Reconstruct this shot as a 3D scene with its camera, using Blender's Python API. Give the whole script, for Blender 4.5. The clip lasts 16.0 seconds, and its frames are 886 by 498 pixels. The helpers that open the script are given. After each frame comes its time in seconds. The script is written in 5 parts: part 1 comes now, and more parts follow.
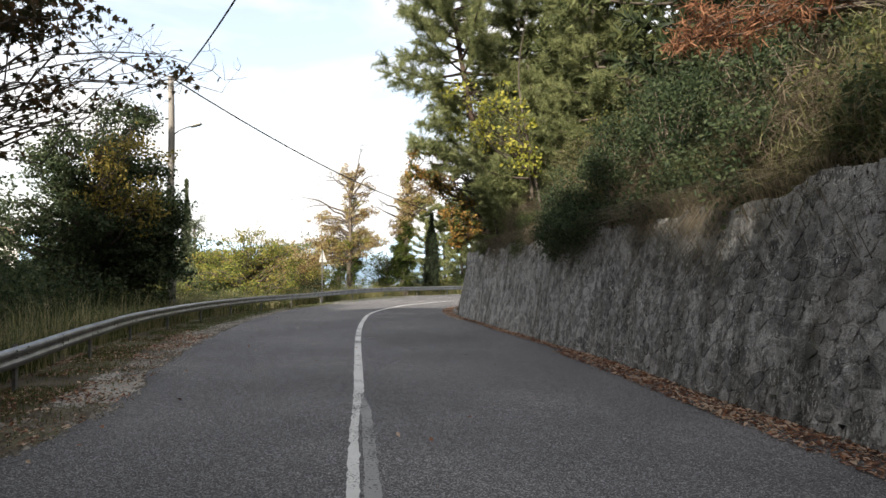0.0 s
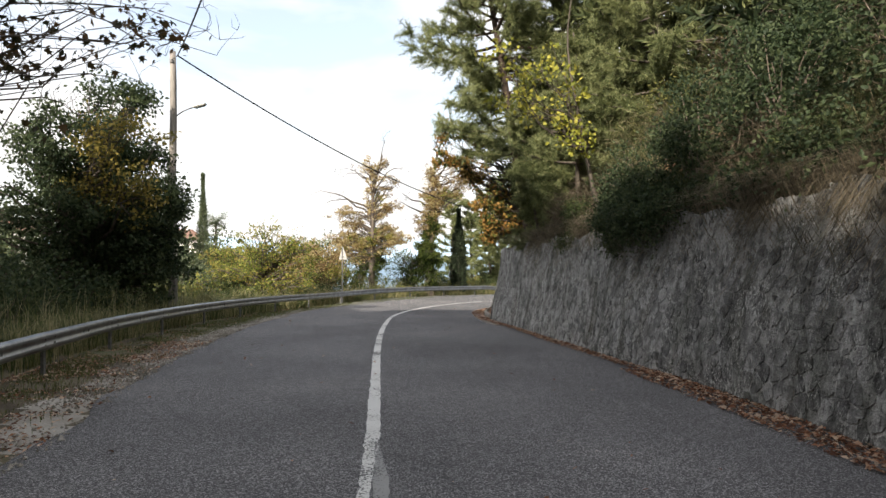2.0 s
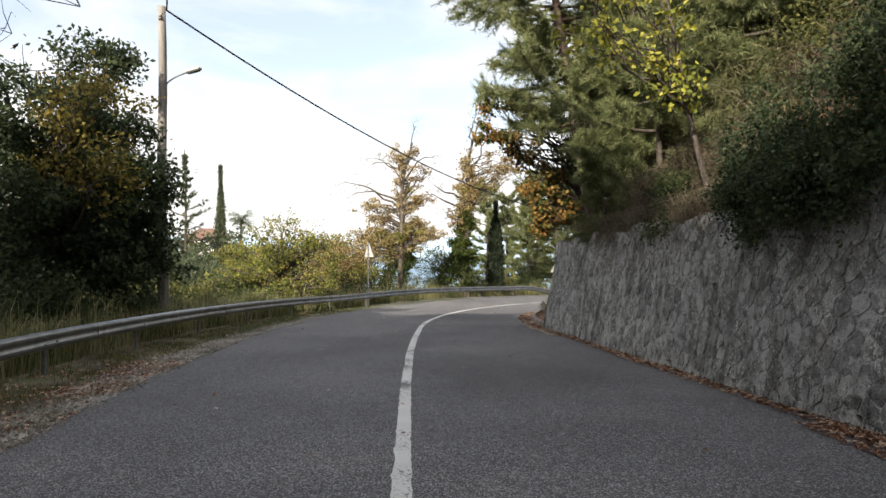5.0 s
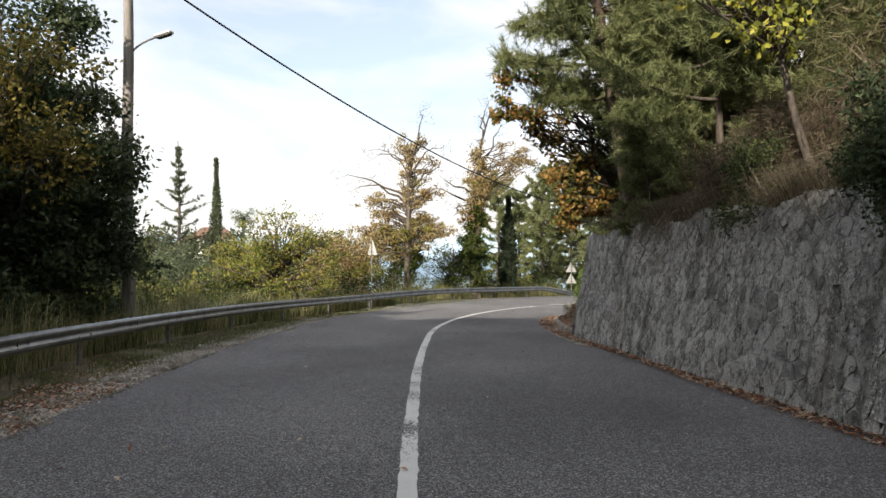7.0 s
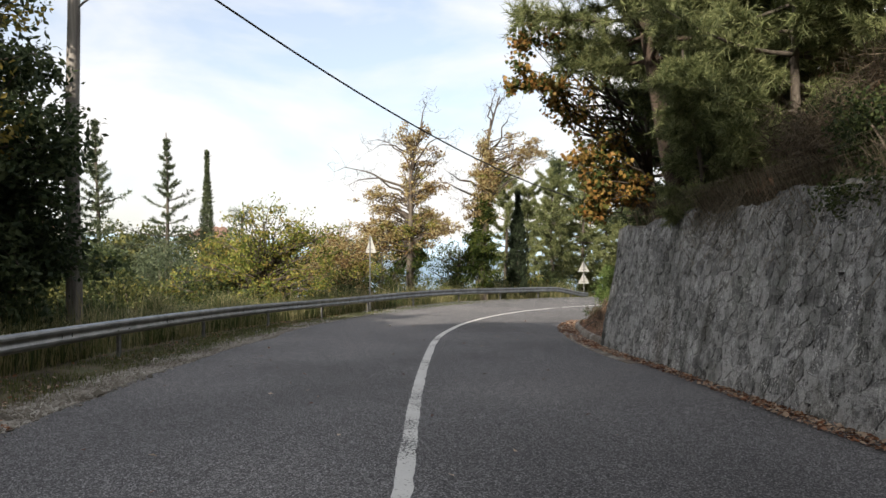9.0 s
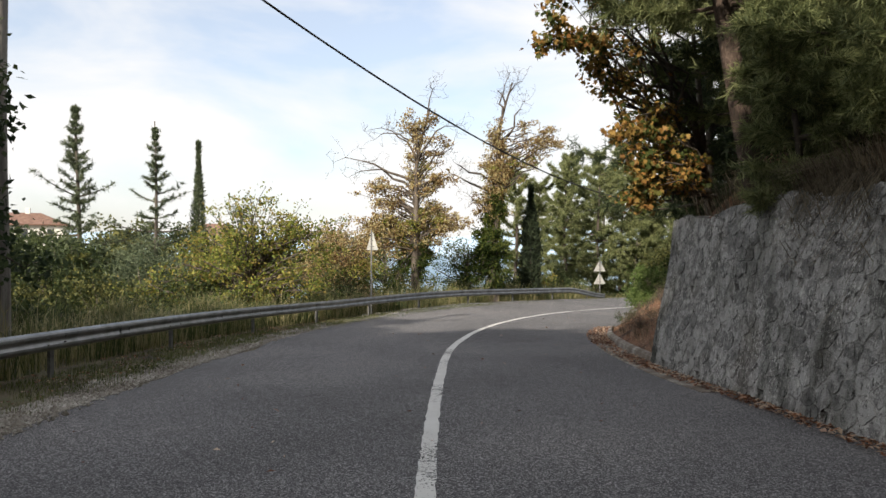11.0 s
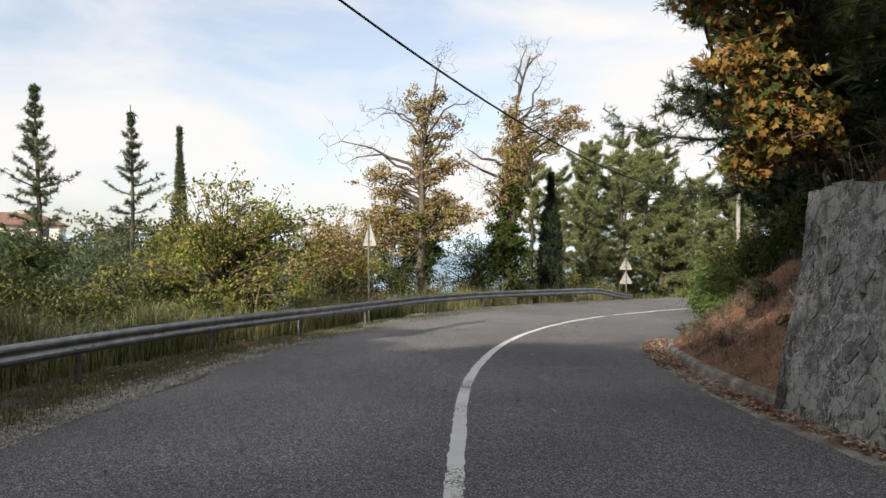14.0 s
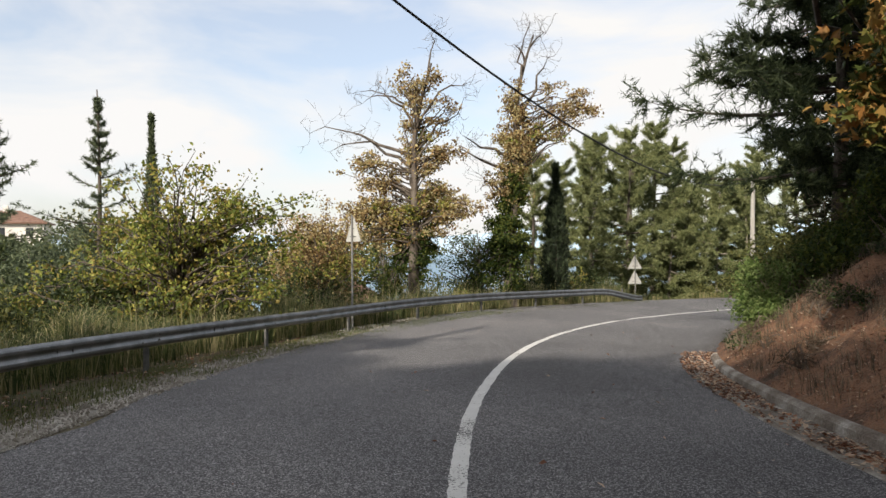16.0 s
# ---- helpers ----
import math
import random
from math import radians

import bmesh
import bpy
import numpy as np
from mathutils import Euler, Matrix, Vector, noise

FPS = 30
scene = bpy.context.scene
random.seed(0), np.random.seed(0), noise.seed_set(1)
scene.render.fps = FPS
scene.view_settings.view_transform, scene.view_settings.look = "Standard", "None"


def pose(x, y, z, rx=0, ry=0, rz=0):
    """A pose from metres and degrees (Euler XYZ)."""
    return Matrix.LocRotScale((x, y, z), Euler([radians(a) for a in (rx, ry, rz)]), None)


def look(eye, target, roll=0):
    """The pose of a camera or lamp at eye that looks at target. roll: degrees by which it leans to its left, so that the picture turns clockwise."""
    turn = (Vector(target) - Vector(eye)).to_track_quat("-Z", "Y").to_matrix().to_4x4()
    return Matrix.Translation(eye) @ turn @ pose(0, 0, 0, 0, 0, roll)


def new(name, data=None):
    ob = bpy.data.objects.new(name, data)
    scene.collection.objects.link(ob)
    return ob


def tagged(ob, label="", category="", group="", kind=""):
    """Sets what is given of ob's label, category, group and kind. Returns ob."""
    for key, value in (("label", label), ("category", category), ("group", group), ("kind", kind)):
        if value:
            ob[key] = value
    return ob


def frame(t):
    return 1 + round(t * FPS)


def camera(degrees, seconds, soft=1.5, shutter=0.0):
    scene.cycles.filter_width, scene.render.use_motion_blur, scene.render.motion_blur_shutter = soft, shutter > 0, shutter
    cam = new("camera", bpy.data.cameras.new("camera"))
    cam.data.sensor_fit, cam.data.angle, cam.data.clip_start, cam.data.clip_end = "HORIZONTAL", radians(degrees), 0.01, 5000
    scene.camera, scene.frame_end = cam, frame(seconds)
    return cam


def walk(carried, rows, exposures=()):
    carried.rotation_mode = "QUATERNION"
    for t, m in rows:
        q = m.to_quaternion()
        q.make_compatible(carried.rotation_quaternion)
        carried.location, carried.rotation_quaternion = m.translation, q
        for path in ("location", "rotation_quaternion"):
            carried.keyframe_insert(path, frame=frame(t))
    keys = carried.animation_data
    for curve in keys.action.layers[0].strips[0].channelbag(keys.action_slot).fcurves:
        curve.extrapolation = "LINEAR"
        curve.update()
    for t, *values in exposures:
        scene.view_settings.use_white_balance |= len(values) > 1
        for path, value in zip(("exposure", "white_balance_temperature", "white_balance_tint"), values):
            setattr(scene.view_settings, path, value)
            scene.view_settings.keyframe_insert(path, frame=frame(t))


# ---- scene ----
cam = camera(67.8, 16.0)
METRES, EYE, TILT, LEAN, TURN = 23.0, 1.72, 0.0, 0.0, 0.0
ROWS = [
    (0.0, 0.0, 0.0, 0.0, 0.0, 0.0, 0.0),
    (0.5, -0.0014, 0.0328, -0.0016, 0.45, -0.01, -0.04),
    (1.0, -0.0051, 0.0653, -0.0035, 0.96, -0.03, -0.05),
    (1.5, -0.008, 0.0981, -0.0049, 1.52, -0.03, -0.06),
    (2.0, -0.0119, 0.1301, -0.0064, 2.1, -0.06, -0.13),
    (2.5, -0.0143, 0.1608, -0.0074, 2.66, -0.07, -0.13),
    (3.0, -0.0178, 0.1911, -0.0087, 3.15, -0.08, -0.05),
    (3.5, -0.0215, 0.222, -0.0099, 3.59, -0.07, -0.11),
    (4.0, -0.0266, 0.2526, -0.0114, 4.02, -0.08, -0.02),
    (6.5, -0.0494, 0.4127, -0.0198, 5.24, -0.11, 0.0),
    (7.0, -0.053, 0.4429, -0.021, 5.33, -0.1, 0.02),
    (7.5, -0.0557, 0.4733, -0.0224, 5.44, -0.07, -0.07),
    (8.0, -0.0593, 0.5027, -0.0238, 5.56, -0.07, 0.02),
    (8.5, -0.0619, 0.5324, -0.0253, 5.63, -0.08, -0.04),
    (9.0, -0.0653, 0.5631, -0.0268, 5.72, -0.09, 0.06),
    (11.5, -0.0906, 0.715, -0.0307, 6.18, -0.21, -0.1),
    (12.0, -0.0947, 0.7453, -0.0315, 6.29, -0.21, 0.01),
    (12.5, -0.0995, 0.7748, -0.0327, 6.41, -0.2, 0.06),
    (13.0, -0.1035, 0.8051, -0.0337, 6.53, -0.21, 0.14),
    (13.5, -0.1077, 0.8361, -0.0352, 6.65, -0.25, 0.19),
    (14.0, -0.1101, 0.8673, -0.0367, 6.74, -0.27, 0.21),
    (14.5, -0.113, 0.8976, -0.0377, 6.78, -0.28, 0.26),
    (15.0, -0.1156, 0.9282, -0.039, 6.74, -0.29, 0.24),
    (15.5, -0.1192, 0.9597, -0.04, 6.65, -0.3, 0.27),
    (16.0, -0.1214, 0.9909, -0.0415, 6.46, -0.32, 0.26),
]
walk(cam, [(t, pose(0, 0, EYE, TILT, LEAN, TURN) @ pose(METRES * x, METRES * y, METRES * z, 90 + pitch, roll, yaw)) for t, x, y, z, yaw, pitch, roll in ROWS],
     exposures=[(0.0, 0.99), (8.0, 0.75), (16.0, 0.51)])

# ---- world, sun ----
SUN_FROM = Vector((-0.38, -0.92, 0.56)).normalized()
world = bpy.data.worlds.new("sky")
scene.world = world
world.use_nodes = True
wn, wl = world.node_tree.nodes, world.node_tree.links
wn.clear()
w_out, w_bg = wn.new("ShaderNodeOutputWorld"), wn.new("ShaderNodeBackground")
w_sky = wn.new("ShaderNodeTexSky")
w_sky.sky_type, w_sky.sun_disc = "NISHITA", False
w_sky.sun_elevation = math.asin(SUN_FROM.z)
w_sky.sun_rotation = math.atan2(SUN_FROM.x, SUN_FROM.y)
w_sky.dust_density = 2.0
w_scale = wn.new("ShaderNodeVectorMath")
w_scale.operation = "SCALE"
w_scale.inputs["Scale"].default_value = 0.24
w_co, w_map = wn.new("ShaderNodeTexCoord"), wn.new("ShaderNodeMapping")
w_map.inputs["Scale"].default_value = (1.0, 1.0, 3.2)
w_map.inputs["Location"].default_value = (0.14, 0.1, 0.61)
w_noise, w_ramp, w_mix = wn.new("ShaderNodeTexNoise"), wn.new("ShaderNodeValToRGB"), wn.new("ShaderNodeMix")
w_noise.inputs["Scale"].default_value, w_noise.inputs["Detail"].default_value = 2.3, 6
w_noise.inputs["Distortion"].default_value = 0.4
w_ramp.color_ramp.elements[0].position, w_ramp.color_ramp.elements[1].position = 0.36, 0.56
w_ramp.color_ramp.elements[0].color = (0.36, 0.36, 0.36, 1)
w_mix.data_type = "RGBA"
w_mix.inputs["B"].default_value = (1.14, 1.12, 1.1, 1)
wl.new(w_co.outputs["Generated"], w_map.inputs["Vector"])
wl.new(w_map.outputs["Vector"], w_noise.inputs["Vector"])
wl.new(w_noise.outputs["Fac"], w_ramp.inputs["Fac"])
wl.new(w_ramp.outputs["Color"], w_mix.inputs["Factor"])
wl.new(w_sky.outputs["Color"], w_scale.inputs[0])
wl.new(w_scale.outputs["Vector"], w_mix.inputs["A"])
wl.new(w_mix.outputs["Result"], w_bg.inputs["Color"])
w_bg.inputs["Strength"].default_value = 0.6
wl.new(w_bg.outputs["Background"], w_out.inputs["Surface"])

sun = new("sun", bpy.data.lights.new("sun", "SUN"))
sun.data.energy, sun.data.angle, sun.data.color = 5.0, radians(1.2), (1.0, 0.9, 0.76)
sun.matrix_world = look((0, 0, 60), Vector((0, 0, 60)) - SUN_FROM)


# ---- materials ----
def material(name, stops, scale=6.0, rough=0.85, bump=0.3, fine=60.0, metal=0.0, bump_size=0.02, island=0.0, leaf=False,
             stretch=(1, 1, 1), spec=0.3, obj_random=0.0, mottled=0.0):
    """Two scales of noise through a colour ramp; island: how far each loose piece varies."""
    m = bpy.data.materials.new(name)
    m.use_nodes = True
    n, l = m.node_tree.nodes, m.node_tree.links
    b = n["Principled BSDF"]
    co, mp = n.new("ShaderNodeTexCoord"), n.new("ShaderNodeMapping")
    mp.inputs["Scale"].default_value = stretch
    l.new(co.outputs["Object"], mp.inputs["Vector"])
    big, small, ramp = n.new("ShaderNodeTexNoise"), n.new("ShaderNodeTexNoise"), n.new("ShaderNodeValToRGB")
    big.inputs["Scale"].default_value, big.inputs["Detail"].default_value = scale, 6
    small.inputs["Scale"].default_value, small.inputs["Detail"].default_value = fine, 4
    l.new(mp.outputs["Vector"], big.inputs["Vector"])
    l.new(mp.outputs["Vector"], small.inputs["Vector"])
    add = n.new("ShaderNodeMath")
    add.operation = "MULTIPLY_ADD"
    add.inputs[1].default_value = 0.5
    l.new(small.outputs["Fac"], add.inputs[0])
    half = n.new("ShaderNodeMath")
    half.operation = "MULTIPLY_ADD"
    half.inputs[1].default_value, half.inputs[2].default_value = 1.0, -0.25
    l.new(big.outputs["Fac"], half.inputs[0])
    l.new(half.outputs[0], add.inputs[2])
    fac = add.outputs[0]
    for amount, source in ((island, "Random Per Island"), (obj_random, "Random")):
        if amount:
            info = n.new("ShaderNodeNewGeometry" if source != "Random" else "ShaderNodeObjectInfo")
            r = n.new("ShaderNodeMath")
            r.operation = "MULTIPLY_ADD"
            r.inputs[1].default_value = amount
            l.new(info.outputs[source], r.inputs[0])
            s = n.new("ShaderNodeMath")
            s.operation = "ADD"
            s.inputs[1].default_value = -amount / 2
            l.new(fac, s.inputs[0])
            l.new(s.outputs[0], r.inputs[2])
            fac = r.outputs[0]
    els = ramp.color_ramp.elements
    while len(els) < len(stops):
        els.new(0.5)
    for i, c in enumerate(stops):
        els[i].position = 0.28 + 0.44 * i / max(1, len(stops) - 1)
        els[i].color = (*c, 1)
    l.new(fac, ramp.inputs["Fac"])
    colour = ramp.outputs["Color"]
    l.new(colour, b.inputs["Base Color"])
    b.inputs["Roughness"].default_value, b.inputs["Metallic"].default_value = rough, metal
    b.inputs["Specular IOR Level"].default_value = spec
    if bump:
        bp = n.new("ShaderNodeBump")
        bp.inputs["Strength"].default_value, bp.inputs["Distance"].default_value = bump, bump_size
        l.new(add.outputs[0], bp.inputs["Height"])
        l.new(bp.outputs["Normal"], b.inputs["Normal"])
    if leaf:
        tr, mx = n.new("ShaderNodeBsdfTranslucent"), n.new("ShaderNodeMixShader")
        mx.inputs["Fac"].default_value = 0.35
        l.new(colour, tr.inputs["Color"])
        l.new(b.outputs["BSDF"], mx.inputs[1])
        l.new(tr.outputs["BSDF"], mx.inputs[2])
        l.new(mx.outputs["Shader"], n["Material Output"].inputs["Surface"])
    return m


def leaf_material(name, *stops, island=0.75):
    return material(name, stops, scale=0.5, rough=0.6, bump=0, fine=3.0, island=island, leaf=True, spec=0.25)


def asphalt_material():
    m = material("asphalt", [(0.082, 0.081, 0.086), (0.112, 0.111, 0.117), (0.145, 0.142, 0.146)], scale=0.3, fine=90.0, rough=0.88, bump=0.7, bump_size=0.006)
    n, l = m.node_tree.nodes, m.node_tree.links
    b = n["Principled BSDF"]
    base = b.inputs["Base Color"].links[0].from_socket
    co = n.new("ShaderNodeTexCoord")
    # chips of stone in the binder, each its own grey
    vor, chips, mix = n.new("ShaderNodeTexVoronoi"), n.new("ShaderNodeValToRGB"), n.new("ShaderNodeMix")
    vor.inputs["Scale"].default_value = 95
    l.new(co.outputs["Object"], vor.inputs["Vector"])
    sep = n.new("ShaderNodeSeparateColor")
    l.new(vor.outputs["Color"], sep.inputs["Color"])
    el = chips.color_ramp.elements
    el[0].position, el[1].position = 0.0, 1.0
    el[0].color, el[1].color = (0.14, 0.14, 0.145, 1), (3.4, 3.36, 3.3, 1)
    mid = el.new(0.66)
    mid.color = (0.9, 0.9, 0.9, 1)
    l.new(sep.outputs["Red"], chips.inputs["Fac"])
    mix.data_type, mix.blend_type = "RGBA", "MULTIPLY"
    mix.inputs["Factor"].default_value = 0.85
    l.new(chips.outputs["Color"], mix.inputs["B"])
    l.new(base, mix.inputs["A"])
    # long wandering cracks and sealed seams
    wob = n.new("ShaderNodeTexNoise")
    wob.inputs["Scale"].default_value = 1.3
    warp = n.new("ShaderNodeMix")
    warp.data_type = "VECTOR"
    warp.inputs["Factor"].default_value = 0.35
    l.new(co.outputs["Object"], wob.inputs["Vector"])
    l.new(co.outputs["Object"], warp.inputs["A"])
    l.new(wob.outputs["Color"], warp.inputs["B"])
    cr, crr, mix2 = n.new("ShaderNodeTexVoronoi"), n.new("ShaderNodeValToRGB"), n.new("ShaderNodeMix")
    cr.feature = "DISTANCE_TO_EDGE"
    cr.inputs["Scale"].default_value = 0.5
    l.new(warp.outputs["Result"], cr.inputs["Vector"])
    crr.color_ramp.elements[0].position, crr.color_ramp.elements[1].position = 0.0, 0.008
    crr.color_ramp.elements[0].color, crr.color_ramp.elements[1].color = (0.55, 0.55, 0.55, 1), (0, 0, 0, 1)
    l.new(cr.outputs["Distance"], crr.inputs["Fac"])
    mask = n.new("ShaderNodeTexNoise")
    mask.inputs["Scale"].default_value = 0.21
    l.new(co.outputs["Object"], mask.inputs["Vector"])
    mr = n.new("ShaderNodeMapRange")
    mr.inputs["From Min"].default_value, mr.inputs["From Max"].default_value = 0.5, 0.62
    l.new(mask.outputs["Fac"], mr.inputs["Value"])
    mul = n.new("ShaderNodeMath")
    mul.operation = "MULTIPLY"
    l.new(crr.outputs["Color"], mul.inputs[0])
    l.new(mr.outputs["Result"], mul.inputs[1])
    mix2.data_type = "RGBA"
    mix2.inputs["B"].default_value = (0.03, 0.03, 0.03, 1)
    l.new(mul.outputs[0], mix2.inputs["Factor"])
    l.new(mix.outputs["Result"], mix2.inputs["A"])
    l.new(mix2.outputs["Result"], b.inputs["Base Color"])
    return m


def paint_material(name, colour, wear):
    m = material(name, [colour, tuple(c * 1.15 for c in colour)], scale=3.0, fine=40, rough=0.7, bump=0.3, bump_size=0.004)
    n, l = m.node_tree.nodes, m.node_tree.links
    co, no, no2 = n.new("ShaderNodeTexCoord"), n.new("ShaderNodeTexNoise"), n.new("ShaderNodeTexNoise")
    no.inputs["Scale"].default_value, no.inputs["Detail"].default_value = 38, 3
    no2.inputs["Scale"].default_value = 0.8
    l.new(co.outputs["Object"], no.inputs["Vector"])
    l.new(co.outputs["Object"], no2.inputs["Vector"])
    add, rg = n.new("ShaderNodeMath"), n.new("ShaderNodeMapRange")
    add.operation = "ADD"
    l.new(no.outputs["Fac"], add.inputs[0])
    l.new(no2.outputs["Fac"], add.inputs[1])
    rg.inputs["From Min"].default_value, rg.inputs["From Max"].default_value = wear, wear + 0.12
    l.new(add.outputs[0], rg.inputs["Value"])
    tr, mx = n.new("ShaderNodeBsdfTransparent"), n.new("ShaderNodeMixShader")
    l.new(rg.outputs["Result"], mx.inputs["Fac"])
    l.new(tr.outputs["BSDF"], mx.inputs[1])
    l.new(n["Principled BSDF"].outputs["BSDF"], mx.inputs[2])
    l.new(mx.outputs["Shader"], n["Material Output"].inputs["Surface"])
    return m


def noise_range(n, l, vector, scale, detail, lo, hi, rough=0.5):
    """A noise pattern cut to 0..1 between two levels."""
    no, rg = n.new("ShaderNodeTexNoise"), n.new("ShaderNodeMapRange")
    no.inputs["Scale"].default_value, no.inputs["Detail"].default_value, no.inputs["Roughness"].default_value = scale, detail, rough
    rg.inputs["From Min"].default_value, rg.inputs["From Max"].default_value = lo, hi
    l.new(vector, no.inputs["Vector"])
    l.new(no.outputs["Fac"], rg.inputs["Value"])
    return rg.outputs["Result"]


def times(n, l, a, b):
    m = n.new("ShaderNodeMath")
    m.operation = "MULTIPLY"
    for k, v in enumerate((a, b)):
        if isinstance(v, (int, float)):
            m.inputs[k].default_value = v
        else:
            l.new(v, m.inputs[k])
    return m.outputs[0]


def stain(n, l, base, fac, colour, blend="MIX"):
    mix = n.new("ShaderNodeMix")
    mix.data_type, mix.blend_type = "RGBA", blend
    mix.inputs["B"].default_value = (*colour, 1)
    l.new(fac, mix.inputs["Factor"])
    l.new(base, mix.inputs["A"])
    return mix.outputs["Result"]


def masonry(name, stops, vary, lime):
    """Rough stone with dark runs of damp down the face, pale lime flecks, moss and rusty earth."""
    m = material(name, stops, scale=7.0, fine=45, bump=1.0, bump_size=0.03, island=vary, obj_random=vary, rough=0.92, spec=0.2)
    n, l = m.node_tree.nodes, m.node_tree.links
    b = n["Principled BSDF"]
    colour = b.inputs["Base Color"].links[0].from_socket
    co = n.new("ShaderNodeTexCoord").outputs["Object"]
    tall, drip = n.new("ShaderNodeMapping"), n.new("ShaderNodeMapping")
    tall.inputs["Scale"].default_value, drip.inputs["Scale"].default_value = (1, 1, 0.5), (1, 1, 0.1)
    l.new(co, tall.inputs["Vector"])
    l.new(co, drip.inputs["Vector"])
    tv, dv = tall.outputs["Vector"], drip.outputs["Vector"]
    colour = stain(n, l, colour, times(n, l, noise_range(n, l, tv, 2.2, 5, 0.5, 0.68), 0.5), (0.07, 0.075, 0.055))
    colour = stain(n, l, colour, times(n, l, noise_range(n, l, tv, 1.1, 4, 0.56, 0.72), 0.25), (0.15, 0.12, 0.1))
    lime_at = times(n, l, noise_range(n, l, tv, 30, 8, 0.54, 0.58, 0.75), noise_range(n, l, co, 1.7, 4, 0.38, 0.6))
    colour = stain(n, l, colour, times(n, l, lime_at, lime), (0.56, 0.555, 0.53))
    runs = times(n, l, noise_range(n, l, dv, 3.4, 5, 0.46, 0.62), noise_range(n, l, co, 0.32, 2, 0.42, 0.54))
    colour = stain(n, l, colour, times(n, l, runs, 0.9), (0.52, 0.53, 0.51), "MULTIPLY")
    colour = stain(n, l, colour, noise_range(n, l, tv, 17, 8, 0.45, 0.37, 0.75), (0.035, 0.034, 0.032))
    l.new(colour, b.inputs["Base Color"])
    return m


ASPHALT = asphalt_material()
PAINT_WHITE = paint_material("line_paint", (0.54, 0.54, 0.53), 0.79)
PAINT_GREY = paint_material("faded_line_paint", (0.24, 0.24, 0.24), 0.8)
SOIL = material("soil_and_dry_grass", [(0.04, 0.033, 0.022), (0.085, 0.068, 0.044), (0.13, 0.11, 0.068), (0.075, 0.085, 0.038)], scale=0.9, fine=22, bump=0.8, bump_size=0.06)
RED_EARTH = material("red_earth", [(0.045, 0.03, 0.02), (0.125, 0.068, 0.042), (0.21, 0.11, 0.062), (0.15, 0.1, 0.066)], scale=2.2, fine=25, bump=1.0, bump_size=0.09)
GRAVEL = material("gravel", [(0.13, 0.115, 0.095), (0.25, 0.23, 0.2), (0.37, 0.35, 0.32)], scale=1.2, fine=45, bump=0.8, bump_size=0.02, island=0.3)
MORTAR = masonry("mortar", [(0.09, 0.088, 0.085), (0.27, 0.266, 0.257), (0.5, 0.495, 0.48)], 0.0, 1.0)
STONE = masonry("rubble_stone", [(0.06, 0.059, 0.059), (0.14, 0.139, 0.137), (0.185, 0.183, 0.18), (0.34, 0.337, 0.328)], 0.3, 1.0)
CONCRETE = material("concrete", [(0.09, 0.068, 0.052), (0.19, 0.165, 0.14), (0.36, 0.345, 0.315)], scale=2.6, fine=40, bump=0.9, bump_size=0.03)
STEEL = material("galvanised_steel", [(0.14, 0.145, 0.15), (0.21, 0.215, 0.22), (0.28, 0.285, 0.29)], scale=3.5, fine=50, rough=0.36, bump=0.08, metal=0.9, spec=0.5)
STEEL_DULL = material("weathered_steel", [(0.09, 0.09, 0.09), (0.17, 0.17, 0.165), (0.24, 0.23, 0.22)], scale=4, fine=50, rough=0.65, bump=0.2, metal=0.5)
ALU = material("sign_back", [(0.34, 0.34, 0.32), (0.43, 0.43, 0.41), (0.5, 0.5, 0.48)], scale=3, fine=30, rough=0.5, bump=0.1, metal=0.2)
POLE_WOOD = material("weathered_pole", [(0.12, 0.11, 0.1), (0.23, 0.21, 0.19), (0.33, 0.31, 0.28)], scale=2.0, fine=30, bump=0.5, stretch=(6, 6, 0.5))
POLE_PALE = material("pale_pole", [(0.2, 0.19, 0.17), (0.29, 0.28, 0.26), (0.36, 0.35, 0.33)], scale=2.0, fine=30, bump=0.4, stretch=(5, 5, 0.5))
CABLE = material("cable_rubber", [(0.012, 0.012, 0.013), (0.03, 0.03, 0.03)], rough=0.6, bump=0)
BARK = material("bark", [(0.035, 0.029, 0.024), (0.085, 0.07, 0.057), (0.15, 0.128, 0.106)], scale=5, fine=35, bump=0.9, bump_size=0.03, stretch=(1, 1, 0.35))
BARK_PINE = material("scaly_pine_bark", [(0.022, 0.016, 0.012), (0.06, 0.042, 0.032), (0.12, 0.085, 0.066)], scale=9, fine=40, bump=1.0, bump_size=0.05, stretch=(1, 1, 0.45))
BARK_PALE = material("pale_bark", [(0.09, 0.075, 0.06), (0.18, 0.16, 0.13), (0.3, 0.27, 0.23)], scale=4, fine=30, bump=0.7, stretch=(1, 1, 0.4))
OAK_LEAF = leaf_material("dark_oak_leaf", (0.025, 0.041, 0.019), (0.047, 0.07, 0.03), (0.08, 0.102, 0.046))
YELLOW_LEAF = leaf_material("yellow_leaf", (0.11, 0.1, 0.022), (0.195, 0.165, 0.035), (0.29, 0.225, 0.055))
LIME_LEAF = leaf_material("yellow_green_leaf", (0.085, 0.112, 0.022), (0.18, 0.212, 0.04), (0.29, 0.3, 0.065), (0.27, 0.21, 0.058))
BRIGHT_YELLOW = leaf_material("bright_yellow_leaf", (0.15, 0.17, 0.028), (0.28, 0.28, 0.04), (0.4, 0.37, 0.07))
